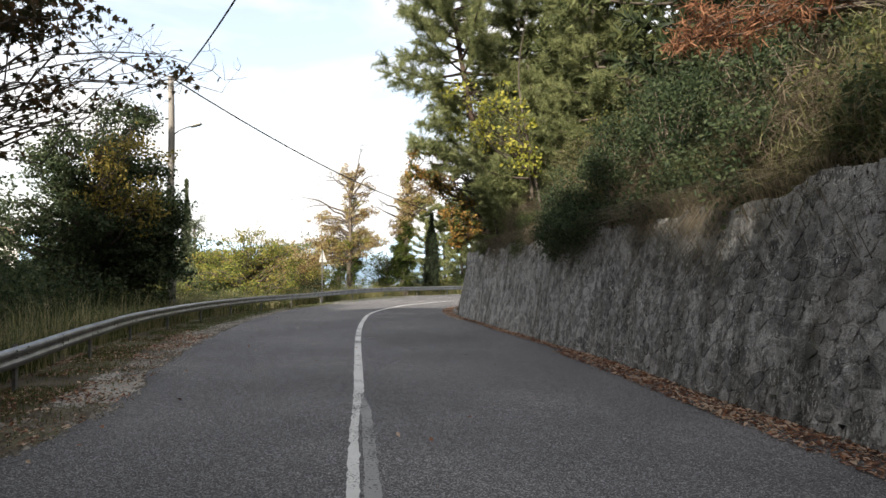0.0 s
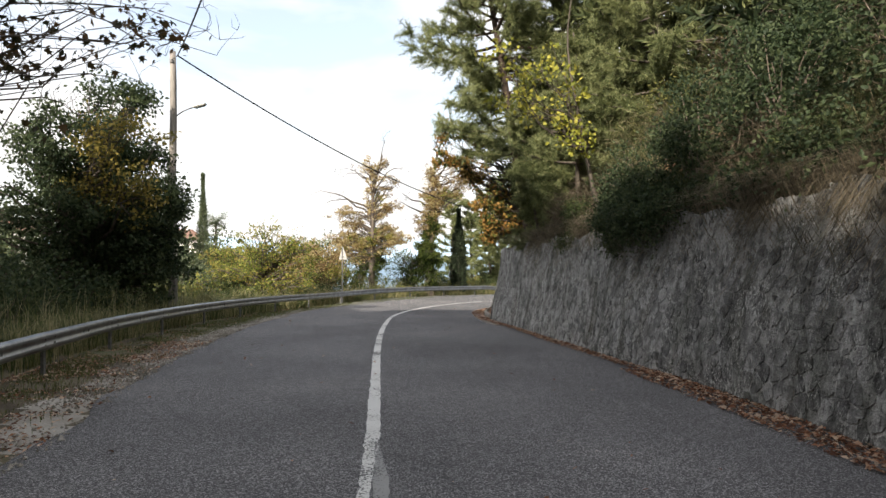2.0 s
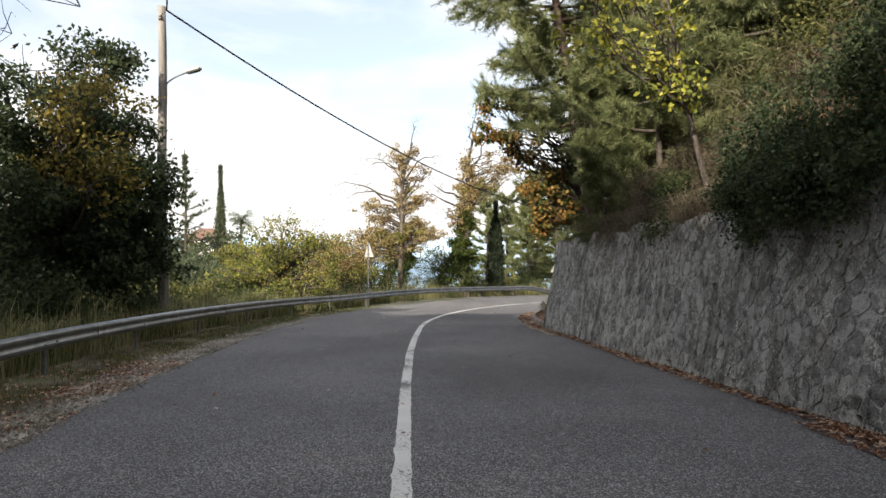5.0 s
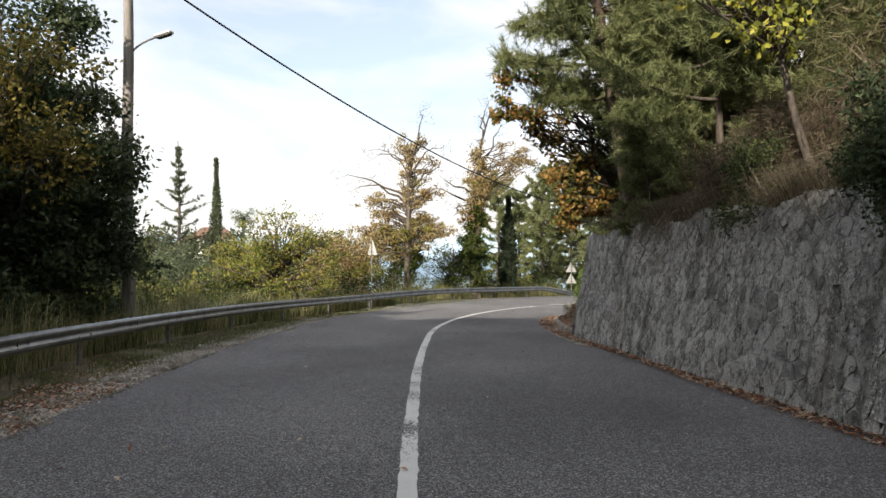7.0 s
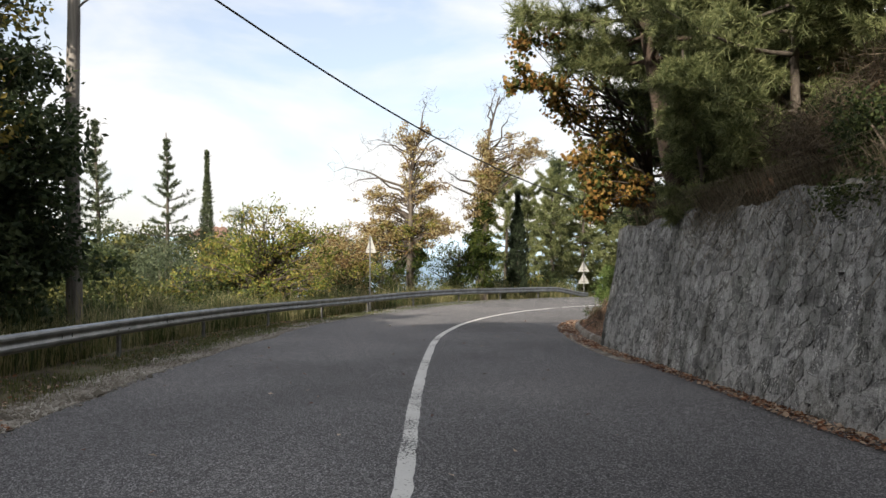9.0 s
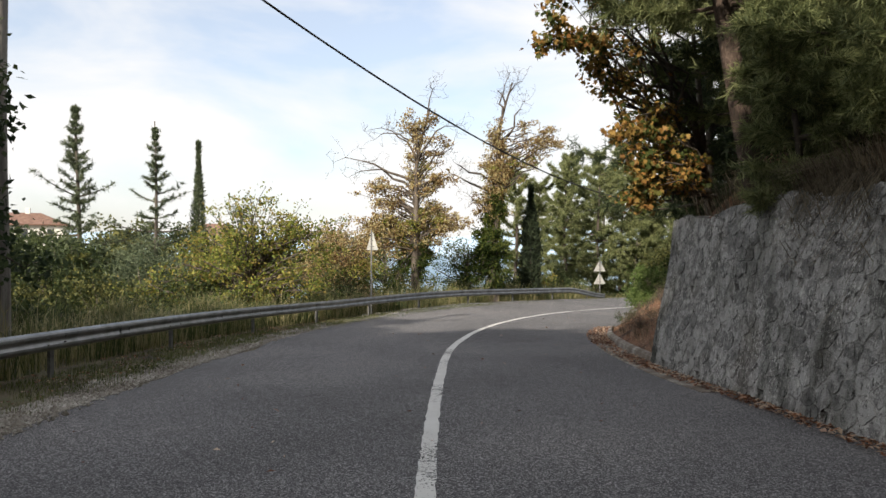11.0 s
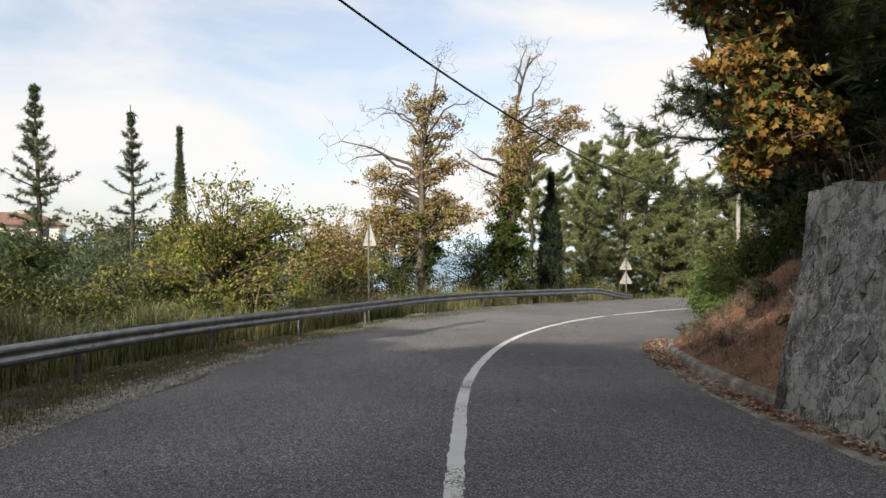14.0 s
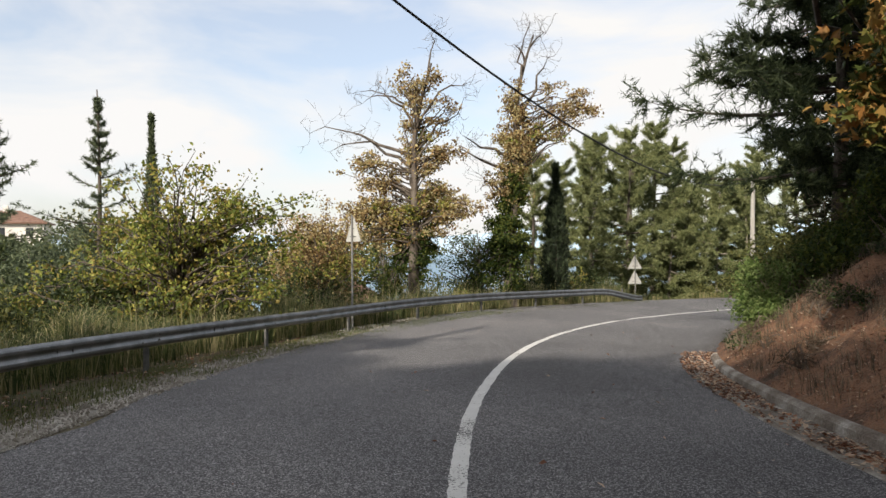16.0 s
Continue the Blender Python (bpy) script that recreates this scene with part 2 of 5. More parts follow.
RUST_LEAF = leaf_material("rust_leaf", (0.13, 0.08, 0.034), (0.26, 0.17, 0.075), (0.38, 0.28, 0.13), (0.4, 0.35, 0.18))
PLANE_LEAF = leaf_material("orange_plane_leaf", (0.05, 0.068, 0.016), (0.125, 0.115, 0.026), (0.26, 0.12, 0.034), (0.33, 0.21, 0.06))
PLANE_DARK = leaf_material("brown_green_plane_leaf", (0.03, 0.032, 0.014), (0.065, 0.048, 0.02), (0.1, 0.058, 0.024))
IVY_LEAF = leaf_material("ivy_leaf", (0.02, 0.035, 0.008), (0.045, 0.075, 0.014), (0.1, 0.115, 0.022))
SHRUB_LEAF = leaf_material("evergreen_shrub_leaf", (0.024, 0.038, 0.015), (0.048, 0.07, 0.023), (0.085, 0.105, 0.036))
OLIVE_LEAF = leaf_material("olive_shrub_leaf", (0.04, 0.05, 0.016), (0.085, 0.095, 0.03), (0.15, 0.145, 0.045))
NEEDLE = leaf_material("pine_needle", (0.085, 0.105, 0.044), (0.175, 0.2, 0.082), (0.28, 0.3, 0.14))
# the same needles in sun: the brightening is put into the green itself
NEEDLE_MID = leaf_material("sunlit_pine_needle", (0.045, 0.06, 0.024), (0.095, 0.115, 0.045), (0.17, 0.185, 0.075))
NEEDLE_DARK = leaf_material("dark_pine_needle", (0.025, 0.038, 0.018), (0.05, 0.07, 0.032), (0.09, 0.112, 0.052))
NEEDLE_GREY = leaf_material("grey_cypress_needle", (0.05, 0.068, 0.038), (0.1, 0.128, 0.07), (0.165, 0.192, 0.11))
CYPRESS_LEAF = leaf_material("cypress_scale", (0.02, 0.028, 0.017), (0.036, 0.052, 0.028), (0.06, 0.08, 0.042))
DEAD_NEEDLE = leaf_material("dead_needle", (0.13, 0.06, 0.032), (0.23, 0.105, 0.055), (0.32, 0.16, 0.09))
GRASS = leaf_material("tall_grass", (0.055, 0.08, 0.03), (0.115, 0.142, 0.05), (0.23, 0.22, 0.092), (0.4, 0.355, 0.2))
HANG_GRASS = leaf_material("hanging_grass", (0.045, 0.055, 0.02), (0.1, 0.11, 0.042), (0.17, 0.165, 0.075), (0.25, 0.22, 0.13))
FRESH_LEAF = leaf_material("fresh_green_leaf", (0.06, 0.1, 0.025), (0.11, 0.165, 0.045), (0.17, 0.22, 0.075))
DRY_GRASS = leaf_material("dry_grass", (0.075, 0.064, 0.045), (0.145, 0.122, 0.085), (0.24, 0.2, 0.14))
WIRY = leaf_material("wiry_stem", (0.055, 0.043, 0.03), (0.115, 0.09, 0.062), (0.185, 0.147, 0.102))
LITTER = leaf_material("fallen_leaf", (0.11, 0.05, 0.03), (0.25, 0.11, 0.058), (0.37, 0.19, 0.11), (0.52, 0.4, 0.3), island=0.9)
TWIG = material("dry_twig", [(0.06, 0.045, 0.035), (0.14, 0.11, 0.09), (0.2, 0.17, 0.14)], scale=4, fine=20, bump=0)
MOSS = leaf_material("low_grass", (0.045, 0.065, 0.018), (0.09, 0.115, 0.03), (0.15, 0.16, 0.055))
HOUSE_WALL = material("white_render", [(0.6, 0.58, 0.54), (0.72, 0.7, 0.66)], scale=1.5, fine=12, bump=0.1)
ROOF_TILE = material("red_roof_tile", [(0.11, 0.068, 0.052), (0.17, 0.1, 0.075), (0.22, 0.14, 0.11)], scale=2, fine=12, bump=0.4)
WINDOW_DARK = material("dark_window", [(0.03, 0.035, 0.04), (0.05, 0.055, 0.06)], rough=0.15, bump=0)
SEA = material("sea_water", [(0.1, 0.19, 0.27), (0.13, 0.23, 0.31)], scale=0.004, fine=0.05, rough=0.35, bump=0.05)
# distance haze is put into the hills' pale blue colour
FAR_HILL = material("haze_tinted_hills", [(0.3, 0.4, 0.5), (0.36, 0.46, 0.56)], scale=0.002, fine=0.01, rough=1.0, bump=0)


# ---- mesh helpers ----
def mesh_of(name, verts, faces, mat, smooth=False):
    """A mesh from arrays; faces is one array (all with the same corner count) or a list of arrays."""
    me = bpy.data.meshes.new(name)
    verts = np.asarray(verts, dtype=np.float32).reshape(-1, 3)
    groups = faces if isinstance(faces, list) else [faces]
    groups = [np.asarray(f, dtype=np.int32) for f in groups if len(f)]
    idx = np.concatenate([f.ravel() for f in groups])
    size = np.concatenate([np.full(len(f), f.shape[1], dtype=np.int32) for f in groups])
    begin = np.concatenate(([0], np.cumsum(size)[:-1])).astype(np.int32)
    me.vertices.add(len(verts))
    me.vertices.foreach_set("co", verts.ravel())
    me.loops.add(len(idx))
    me.loops.foreach_set("vertex_index", idx)
    me.polygons.add(len(size))
    me.polygons.foreach_set("loop_start", begin)
    me.polygons.foreach_set("loop_total", size)
    me.polygons.foreach_set("use_smooth", np.full(len(size), smooth))
    me.update(calc_edges=True)
    me.validate()
    me.materials.append(mat)
    return me


def part(name, me, parent=None, label=""):
    """Links a mesh as one object, under a thing where one is given. The mesh is in the parent's own coordinates."""
    ob = new(name, me)
    if parent is not None:
        ob.parent = parent
    return tagged(ob, label)


def thing(name, place, label, category, group="", kind=""):
    ob = new(name)
    ob.location = place
    ob.empty_display_size = 0.2
    return tagged(ob, label, category, group, kind)


class Soup:
    """Gathers vertices and faces of several shapes for one mesh."""

    def __init__(self):
        self.v, self.f, self.n = [], {}, 0

    def add(self, verts, faces):
        verts = np.asarray(verts, dtype=float).reshape(-1, 3)
        faces = np.asarray(faces, dtype=int)
        self.f.setdefault(faces.shape[1], []).append(faces + self.n)
        self.v.append(verts)
        self.n += len(verts)

    def mesh(self, name, mat, smooth=False):
        return mesh_of(name, np.concatenate(self.v), [np.concatenate(f) for f in self.f.values()], mat, smooth)


def unit(a):
    return a / np.maximum(1e-9, np.linalg.norm(a, axis=-1, keepdims=True))


def tube(soup, points, radii, sides=6, cap=True):
    points, radii = np.asarray(points, dtype=float), np.asarray(radii, dtype=float)
    n = len(points)
    tang = unit(np.gradient(points, axis=0))
    ref = np.where(np.abs(tang[:, 2:3]) > 0.9, np.array([[1.0, 0, 0]]), np.array([[0, 0, 1.0]]))
    a = unit(np.cross(tang, ref))
    for i in range(1, n):
        if (a[i] * a[i - 1]).sum() < 0:
            a[i] = -a[i]
    b = np.cross(tang, a)
    ang = np.arange(sides) * 2 * np.pi / sides
    ring = points[:, None] + radii[:, None, None] * (np.cos(ang)[None, :, None] * a[:, None] + np.sin(ang)[None, :, None] * b[:, None])
    i, j = np.meshgrid(np.arange(n - 1), np.arange(sides), indexing="ij")
    k = (j + 1) % sides
    quads = np.stack([i * sides + j, i * sides + k, (i + 1) * sides + k, (i + 1) * sides + j], -1).reshape(-1, 4)
    soup.add(ring.reshape(-1, 3), quads)
    if cap and sides >= 3:
        for base in (0, (n - 1) * sides):
            soup.f.setdefault(sides, []).append(np.arange(sides)[None] + base + soup.n - n * sides)


def box(soup, lo, hi, bevel=0.0):
    lo, hi = np.array(lo, float), np.array(hi, float)
    bm = bmesh.new()
    bmesh.ops.create_cube(bm, size=1)
    for v in bm.verts:
        v.co = Vector((lo + hi) / 2 + np.array(v.co) * (hi - lo))
    if bevel:
        bmesh.ops.bevel(bm, geom=bm.edges[:], offset=bevel, segments=1, affect="EDGES")
    bm.verts.index_update()
    vs = [tuple(v.co) for v in bm.verts]
    by = {}
    for f in bm.faces:
        by.setdefault(len(f.verts), []).append([v.index for v in f.verts])
    first = True
    for k, fs in by.items():
        if first:
            soup.add(vs, fs)
            first = False
        else:
            soup.f.setdefault(k, []).append(np.array(fs) + soup.n - len(vs))
    bm.free()


def bezier(p0, p1, p2, n):
    t = np.linspace(0, 1, n)[:, None]
    return (1 - t) ** 2 * np.asarray(p0) + 2 * t * (1 - t) * np.asarray(p1) + t ** 2 * np.asarray(p2)


def leaves(soup, rng, centres, length, width, droop=0.2, spread=1.0, outward=None):
    """One folded diamond at each centre."""
    c = np.asarray(centres, dtype=float)
    n = len(c)
    u = rng.normal(size=(n, 3))
    u[:, 2] = u[:, 2] * spread - droop
    if outward is not None:
        u += outward
    u = unit(u)
    v = unit(np.cross(u, rng.normal(size=(n, 3))))
    w = np.cross(u, v)
    ln = length * rng.uniform(0.6, 1.35, (n, 1))
    wd = width * rng.uniform(0.6, 1.3, (n, 1))
    verts = np.stack([c, c + u * ln * 0.5 + v * wd * 0.5 + w * wd * 0.16, c + u * ln, c + u * ln * 0.5 - v * wd * 0.5 + w * wd * 0.16], 1)
    soup.add(verts, np.arange(4 * n).reshape(n, 4))


def lobed(soup, rng, centres, size):
    """Plane-tree leaves: five pointed lobes from one stalk."""
    c = np.asarray(centres, dtype=float)
    n = len(c)
    u = unit(rng.normal(size=(n, 3)) * (1, 1, 0.6) + (0, 0, -0.55))
    v = unit(np.cross(u, rng.normal(size=(n, 3))))
    s = size * rng.uniform(0.6, 1.3, (n, 1))
    shape = [(0, 0), (0.48, 0.15), (0.27, 0.4), (0.54, 0.7), (0.17, 0.6), (0.02, 1.0), (-0.17, 0.6), (-0.52, 0.72), (-0.27, 0.4), (-0.46, 0.16)]
    w = np.cross(u, v)
    verts = np.stack([c + s * (a * v + b * u + 0.25 * abs(a) * w) for a, b in shape], 1)
    soup.add(verts, np.arange(10 * n).reshape(n, 10))


def tufts(soup, rng, tips, dirs, length, per, width=0.012):
    """Bunches of needles that fan forward from twig ends."""
    n = len(tips)
    t = np.repeat(np.asarray(tips, float), per, 0)
    d = unit(np.repeat(np.asarray(dirs, float), per, 0) * 0.9 + rng.normal(size=(n * per, 3)) * 0.8)
    t = t - np.repeat(unit(np.asarray(dirs, float)), per, 0) * rng.uniform(0, 1.4 * length, (n * per, 1))
    side = unit(np.cross(d, rng.normal(size=(n * per, 3)))) * width
    ln = length * rng.uniform(0.6, 1.2, (n * per, 1))
    soup.add(np.stack([t - side, t + side, t + d * ln], 1), np.arange(3 * n * per).reshape(-1, 3))


# ---- plan: the road's lines, in metres ----
def smooth_line(points, step=0.5):
    p = np.array(points, float)
    s = np.concatenate(([0], np.cumsum(np.linalg.norm(np.diff(p, axis=0), axis=1))))
    m = np.gradient(p, s, axis=0)
    q = np.arange(0, s[-1], step)
    i = np.clip(np.searchsorted(s, q, "right") - 1, 0, len(p) - 2)
    h = (s[i + 1] - s[i])[:, None]
    t = ((q - s[i]) / h[:, 0])[:, None]
    return ((2 * t ** 3 - 3 * t ** 2 + 1) * p[i] + (t ** 3 - 2 * t ** 2 + t) * h * m[i]
            + (-2 * t ** 3 + 3 * t ** 2) * p[i + 1] + (t ** 3 - t ** 2) * h * m[i + 1])


CENTRE = smooth_line([(0.9, -60), (0.35, -20), (-0.1, -3), (-0.5, 4), (-0.97, 7.7), (-1.72, 13.4), (-2.34, 18.2), (-2.83, 22.6), (-3.17, 26.6), (-3.36, 30.3),
                      (-3.25, 33.2), (-2.75, 37.2), (-1.45, 42), (0.9, 47.1), (3.8, 51.1), (7.8, 55.6), (13, 60), (20, 64), (30, 67.5), (60, 74)])
LEFT = smooth_line([(-3.3, -60), (-3.8, -20), (-4.15, -3), (-4.2, 6.0), (-4.3, 8.3), (-4.95, 10.9), (-5.8, 14.2), (-6.5, 18.0), (-7.05, 21.0), (-7.65, 25.5), (-7.85, 30), (-7.95, 34),
                    (-7.65, 37.6), (-7.1, 41.8), (-4.2, 50), (0, 55.8), (4.4, 60.4), (10, 65), (18, 69), (30, 72.5), (60, 79)])
RIGHT = smooth_line([(5.5, -60), (5.0, -20), (4.6, -3), (4.25, 6.3), (3.93, 8.7), (3.55, 12.2), (2.72, 17.3), (2.1, 20.6), (1.5, 24.3), (0.85, 27.5), (0.6, 29.5), (0.5, 32),
                     (0.6, 34.3), (1.0, 36.4), (2.0, 39.2), (5.2, 46.6), (9.3, 51.6), (15, 56), (24, 60.5), (60, 69)])
RAIL = smooth_line([(-5.5, -8), (-5.75, 2), (-6.15, 8.3), (-7.1, 12.6), (-8.5, 18.2), (-9.15, 22.5), (-9.5, 27), (-9.5, 31.4), (-8.9, 36.2), (-7.85, 41), (-6.1, 45.5),
                    (-3.4, 50), (-0.7, 53.9), (1.6, 57), (4.2, 60.6)], 0.25)


def to_line(line, x, y):
    """Signed distance to a line (right of it: plus) and the index along it."""
    x, y = np.asarray(x, float).ravel(), np.asarray(y, float).ravel()
    d, k = np.empty(len(x)), np.empty(len(x), int)
    tang = unit(np.gradient(line, axis=0))
    for a in range(0, len(x), 4000):
        b = slice(a, a + 4000)
        dx, dy = x[b, None] - line[None, :, 0], y[b, None] - line[None, :, 1]
        i = (dx * dx + dy * dy).argmin(1)
        r = np.arange(len(i))
        ddx, ddy, t = dx[r, i], dy[r, i], tang[i]
        cross = t[:, 1] * ddx - t[:, 0] * ddy
        d[b], k[b] = np.hypot(ddx, ddy) * np.sign(cross + 1e-12), i
    return d, k


def ease(a, b, x):
    t = np.clip((np.asarray(x, float) - a) / (b - a), 0, 1)
    return t * t * (3 - 2 * t)


def road_z(x, y):
    """The road's plane falls gently ahead; the outside of the bend is banked."""
    x, y = np.asarray(x, float), np.asarray(y, float)
    d, _ = to_line(CENTRE, x, y)
    d = d.reshape(x.shape)
    yy = np.clip(y, -60, 75)
    return -0.042 * yy + 0.2 * ease(38, 50, y) * ease(0.5, -5, d) * ease(90, 62, y)


def wobble(x, y, size, seed=0.0):
    return (np.sin(x / size + 1.7 * np.sin(y / size * 0.83 + seed)) * np.cos(y / size * 1.13 + 1.3 * np.sin(x / size * 0.71 + 2 * seed)))


def ground_z(x, y):
    x, y = np.asarray(x, float), np.asarray(y, float)
    z = road_z(x, y) - 0.06
    dr = to_line(RIGHT, x, y)[0].reshape(x.shape)
    dl = -to_line(RAIL, x, y)[0].reshape(x.shape)
    # the verge and the slope below the guardrail, rising again to a wooded spur
    out = np.clip(dl - 0.3, 0, None)
    left_rise = ease(30, 110, -x) * ease(200, 120, np.hypot(x, y))
    drop = -0.06 * np.minimum(out, 18) - 0.1 * np.clip(out - 18, 0, 146) - 0.22 * np.clip(out - 164, 0, 400)
    drop = drop + left_rise * 6.0
    verge = ease(-6.0, -0.5, dl) * 0.05
    z = z + np.where(dr < 0, drop + verge * 0.4 + 0.25 * wobble(x, y, 2.3) * ease(0.5, 4, out), 0)
    # the bank on the other side: above the wall, then bare earth, then low woodland
    has_wall = ease(29.5, 28.7, y)
    d = np.clip(dr, 0, None)
    above = ease(0.28, 0.6, d) * 2.78 + 0.95 * np.clip(d - 0.9, 0, 13) + 0.25 * np.clip(d - 14, 0, 60)
    bare = 0.2 * ease(0.1, 0.3, d) + 0.74 * np.clip(d - 0.3, 0, 7) + 0.5 * np.clip(d - 7.3, 0, 20)
    low = 0.12 * np.clip(d - 0.5, 0, 40)
    past = ease(38, 50, y)
    bank = has_wall * above + (1 - has_wall) * ((1 - past) * bare + past * low)
    bank = bank + (0.3 * wobble(x, y, 1.6, 1.0) + 0.12 * wobble(x, y, 0.5, 2.0)) * ease(1.2, 2.5, d)
    bank = bank + (0.07 * wobble(x, y, 0.35, 3.0) + 0.05 * wobble(x, y, 0.17, 5.0) + 0.14 * wobble(x, y, 0.9, 4.0)) * ease(0.4, 0.9, d) * (1 - has_wall)
    return z + np.where(dr > 0, bank, 0)


def gz(x, y):
    return float(ground_z(np.array([x]), np.array([y]))[0])


# ---- ground: one sheet, fine near the road and coarse towards the horizon ----
def spaced(parts):
    return np.concatenate([np.arange(a, b, s) for a, b, s in parts] + [[parts[-1][1]]])


gx = spaced([(-2500, -300, 200), (-300, -60, 20), (-60, -14, 2), (-14, -9.5, 0.5), (-9.5, -4, 0.2), (-4, -0.5, 0.7), (-0.5, 7, 0.16), (7, 16, 0.7), (16, 60, 4), (60, 300, 30), (300, 2500, 220)])
gy = spaced([(-2500, -300, 220), (-300, -60, 30), (-60, -4, 3), (-4, 62, 0.3), (62, 90, 1.5), (90, 200, 8), (200, 600, 40), (600, 2500, 190)])
GX, GY = np.meshgrid(gx, gy)
GZ = np.maximum(ground_z(GX, GY), -75)
nx, ny = len(gx), len(gy)
ii, jj = np.meshgrid(np.arange(ny - 1), np.arange(nx - 1), indexing="ij")
gq = np.stack([ii * nx + jj, ii * nx + jj + 1, (ii + 1) * nx + jj + 1, (ii + 1) * nx + jj], -1).reshape(-1, 4)
gme = mesh_of("ground", np.stack([GX, GY, GZ], -1), gq, SOIL, True)
gme.materials.append(RED_EARTH)
gme.materials.append(GRAVEL)
cx = (GX[:-1, :-1] + GX[1:, 1:]).ravel() / 2
cy = (GY[:-1, :-1] + GY[1:, 1:]).ravel() / 2
near = (cx > -14) & (cx < 16) & (cy > -10) & (cy < 75)
slot = np.zeros(len(cx), np.int32)
nd = to_line(RIGHT, cx[near], cy[near])[0]
ld = to_line(LEFT, cx[near], cy[near])[0]
edge_noise = wobble(cx[near], cy[near], 0.9) * 0.5
s_near = np.zeros(near.sum(), np.int32)
s_near[(nd > 0) & (cy[near] < 46) & (cy[near] + edge_noise > 17.5)] = 1
s_near[(ld < 0) & (ld + 0.4 * edge_noise > -0.75) & (cy[near] < 60) & (cy[near] + 3 * edge_noise > 10)] = 2
slot[near] = s_near
gme.polygons.foreach_set("material_index", slot)
tagged(part("ground", gme), "sloping hillside of soil, dry grass and red earth", "ground", kind="structure")

# sea and far shore
sx = np.array([[-4800, 60], [4800, 60], [4800, 4800], [-4800, 4800]], float)
sv = np.column_stack([sx, np.full(4, -58.0)])
tagged(part("water", mesh_of("water", sv, np.array([[0, 1, 2, 3]]), SEA)), "calm blue-grey sea far below the road", "sea", kind="structure")
# ridge of far hills; its haze is only the material's colour
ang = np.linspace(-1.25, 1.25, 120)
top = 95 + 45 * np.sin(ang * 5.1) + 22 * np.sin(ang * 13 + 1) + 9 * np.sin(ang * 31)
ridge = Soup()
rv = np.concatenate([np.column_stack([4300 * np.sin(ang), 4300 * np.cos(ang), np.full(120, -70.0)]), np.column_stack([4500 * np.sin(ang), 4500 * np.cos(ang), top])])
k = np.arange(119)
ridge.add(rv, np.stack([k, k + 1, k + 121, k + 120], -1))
tagged(part("backdrop", ridge.mesh("backdrop", FAR_HILL, True)), "far hills across the water, coloured pale blue for haze", "hills", kind="structure")

# ---- road ----
half = len(CENTRE)
ct = unit(np.gradient(CENTRE, axis=0))
right_n = np.stack([ct[:, 1], -ct[:, 0]], -1)


def reach(line, sign):
    """How far a side line lies from the centre line, station by station."""
    d, i = to_line(CENTRE, line[:, 0], line[:, 1])
    order = np.argsort(i, kind="stable")
    return np.interp(np.arange(half), i[order], d[order])


off_l, off_r = reach(LEFT, -1), reach(RIGHT, 1)
rng = np.random.default_rng(3)
cols = 15
ragged = np.convolve(rng.normal(size=half), np.ones(3) / 3, "same") * 0.12
t = np.linspace(0, 1, cols)[None]
lat = (off_l + ragged)[:, None] * (1 - t) + (off_r + 0.12)[:, None] * t
RP = CENTRE[:, None] + lat[..., None] * right_n[:, None]
RZ = road_z(RP[..., 0], RP[..., 1]) + 0.006 * wobble(RP[..., 0], RP[..., 1], 1.1)
low = np.concatenate([RZ[:, :1] - 0.09, RZ, RZ[:, -1:] - 0.09], 1)
RPP = np.concatenate([RP[:, :1] - right_n[:, None] * 0.07, RP, RP[:, -1:]], 1)
c2 = cols + 2
ii, jj = np.meshgrid(np.arange(half - 1), np.arange(c2 - 1), indexing="ij")
rq = np.stack([ii * c2 + jj, ii * c2 + jj + 1, (ii + 1) * c2 + jj + 1, (ii + 1) * c2 + jj], -1).reshape(-1, 4)
road = part("road", mesh_of("road", np.concatenate([RPP, low[..., None]], -1), rq, ASPHALT, True))
tagged(road, "worn grey asphalt road bending along the hillside", "road", kind="structure")


def stripe(name, off_a, off_b, y0, y1, mat, label, jitter=0.006):
    """A painted stripe laid on the road between two offsets from its centre line."""
    line = smooth_line(CENTRE[(CENTRE[:, 1] > y0) & (CENTRE[:, 1] < y1)], 0.12)
    tn = unit(np.gradient(line, axis=0))
    nn = np.stack([tn[:, 1], -tn[:, 0]], -1)
    r = np.random.default_rng(len(name))
    a = np.array([off_a(v) for v in line[:, 1]]) + r.normal(size=len(line)) * jitter
    b = np.array([off_b(v) for v in line[:, 1]]) + r.normal(size=len(line)) * jitter
    pa, pb = line + nn * a[:, None], line + nn * b[:, None]
    za = road_z(pa[:, 0], pa[:, 1]) + 0.006 * wobble(pa[:, 0], pa[:, 1], 1.1) + 0.008
    zb = road_z(pb[:, 0], pb[:, 1]) + 0.006 * wobble(pb[:, 0], pb[:, 1], 1.1) + 0.008
    v = np.stack([np.column_stack([pa, za]), np.column_stack([pb, zb])], 1)
    i = np.arange(len(line) - 1)
    me = mesh_of(name, v, np.stack([2 * i, 2 * i + 1, 2 * i + 3, 2 * i + 2], -1), mat)
    return tagged(part(name, me), label, "road marking", kind="structure")


stripe("centre_line", lambda y: -0.085 - 0.04 * float(ease(10, 6, y)), lambda y: 0.075 - 0.09 * float(ease(10.5, 7.5, y)), -30, 66, PAINT_WHITE, "solid white centre line, chipped and worn")
stripe("old_centre_line", lambda y: 0.02, lambda y: 0.02 + 0.13 * float(ease(10.5, 8, y)), -30, 10.4, PAINT_GREY, "faded grey older centre line beside the white one")

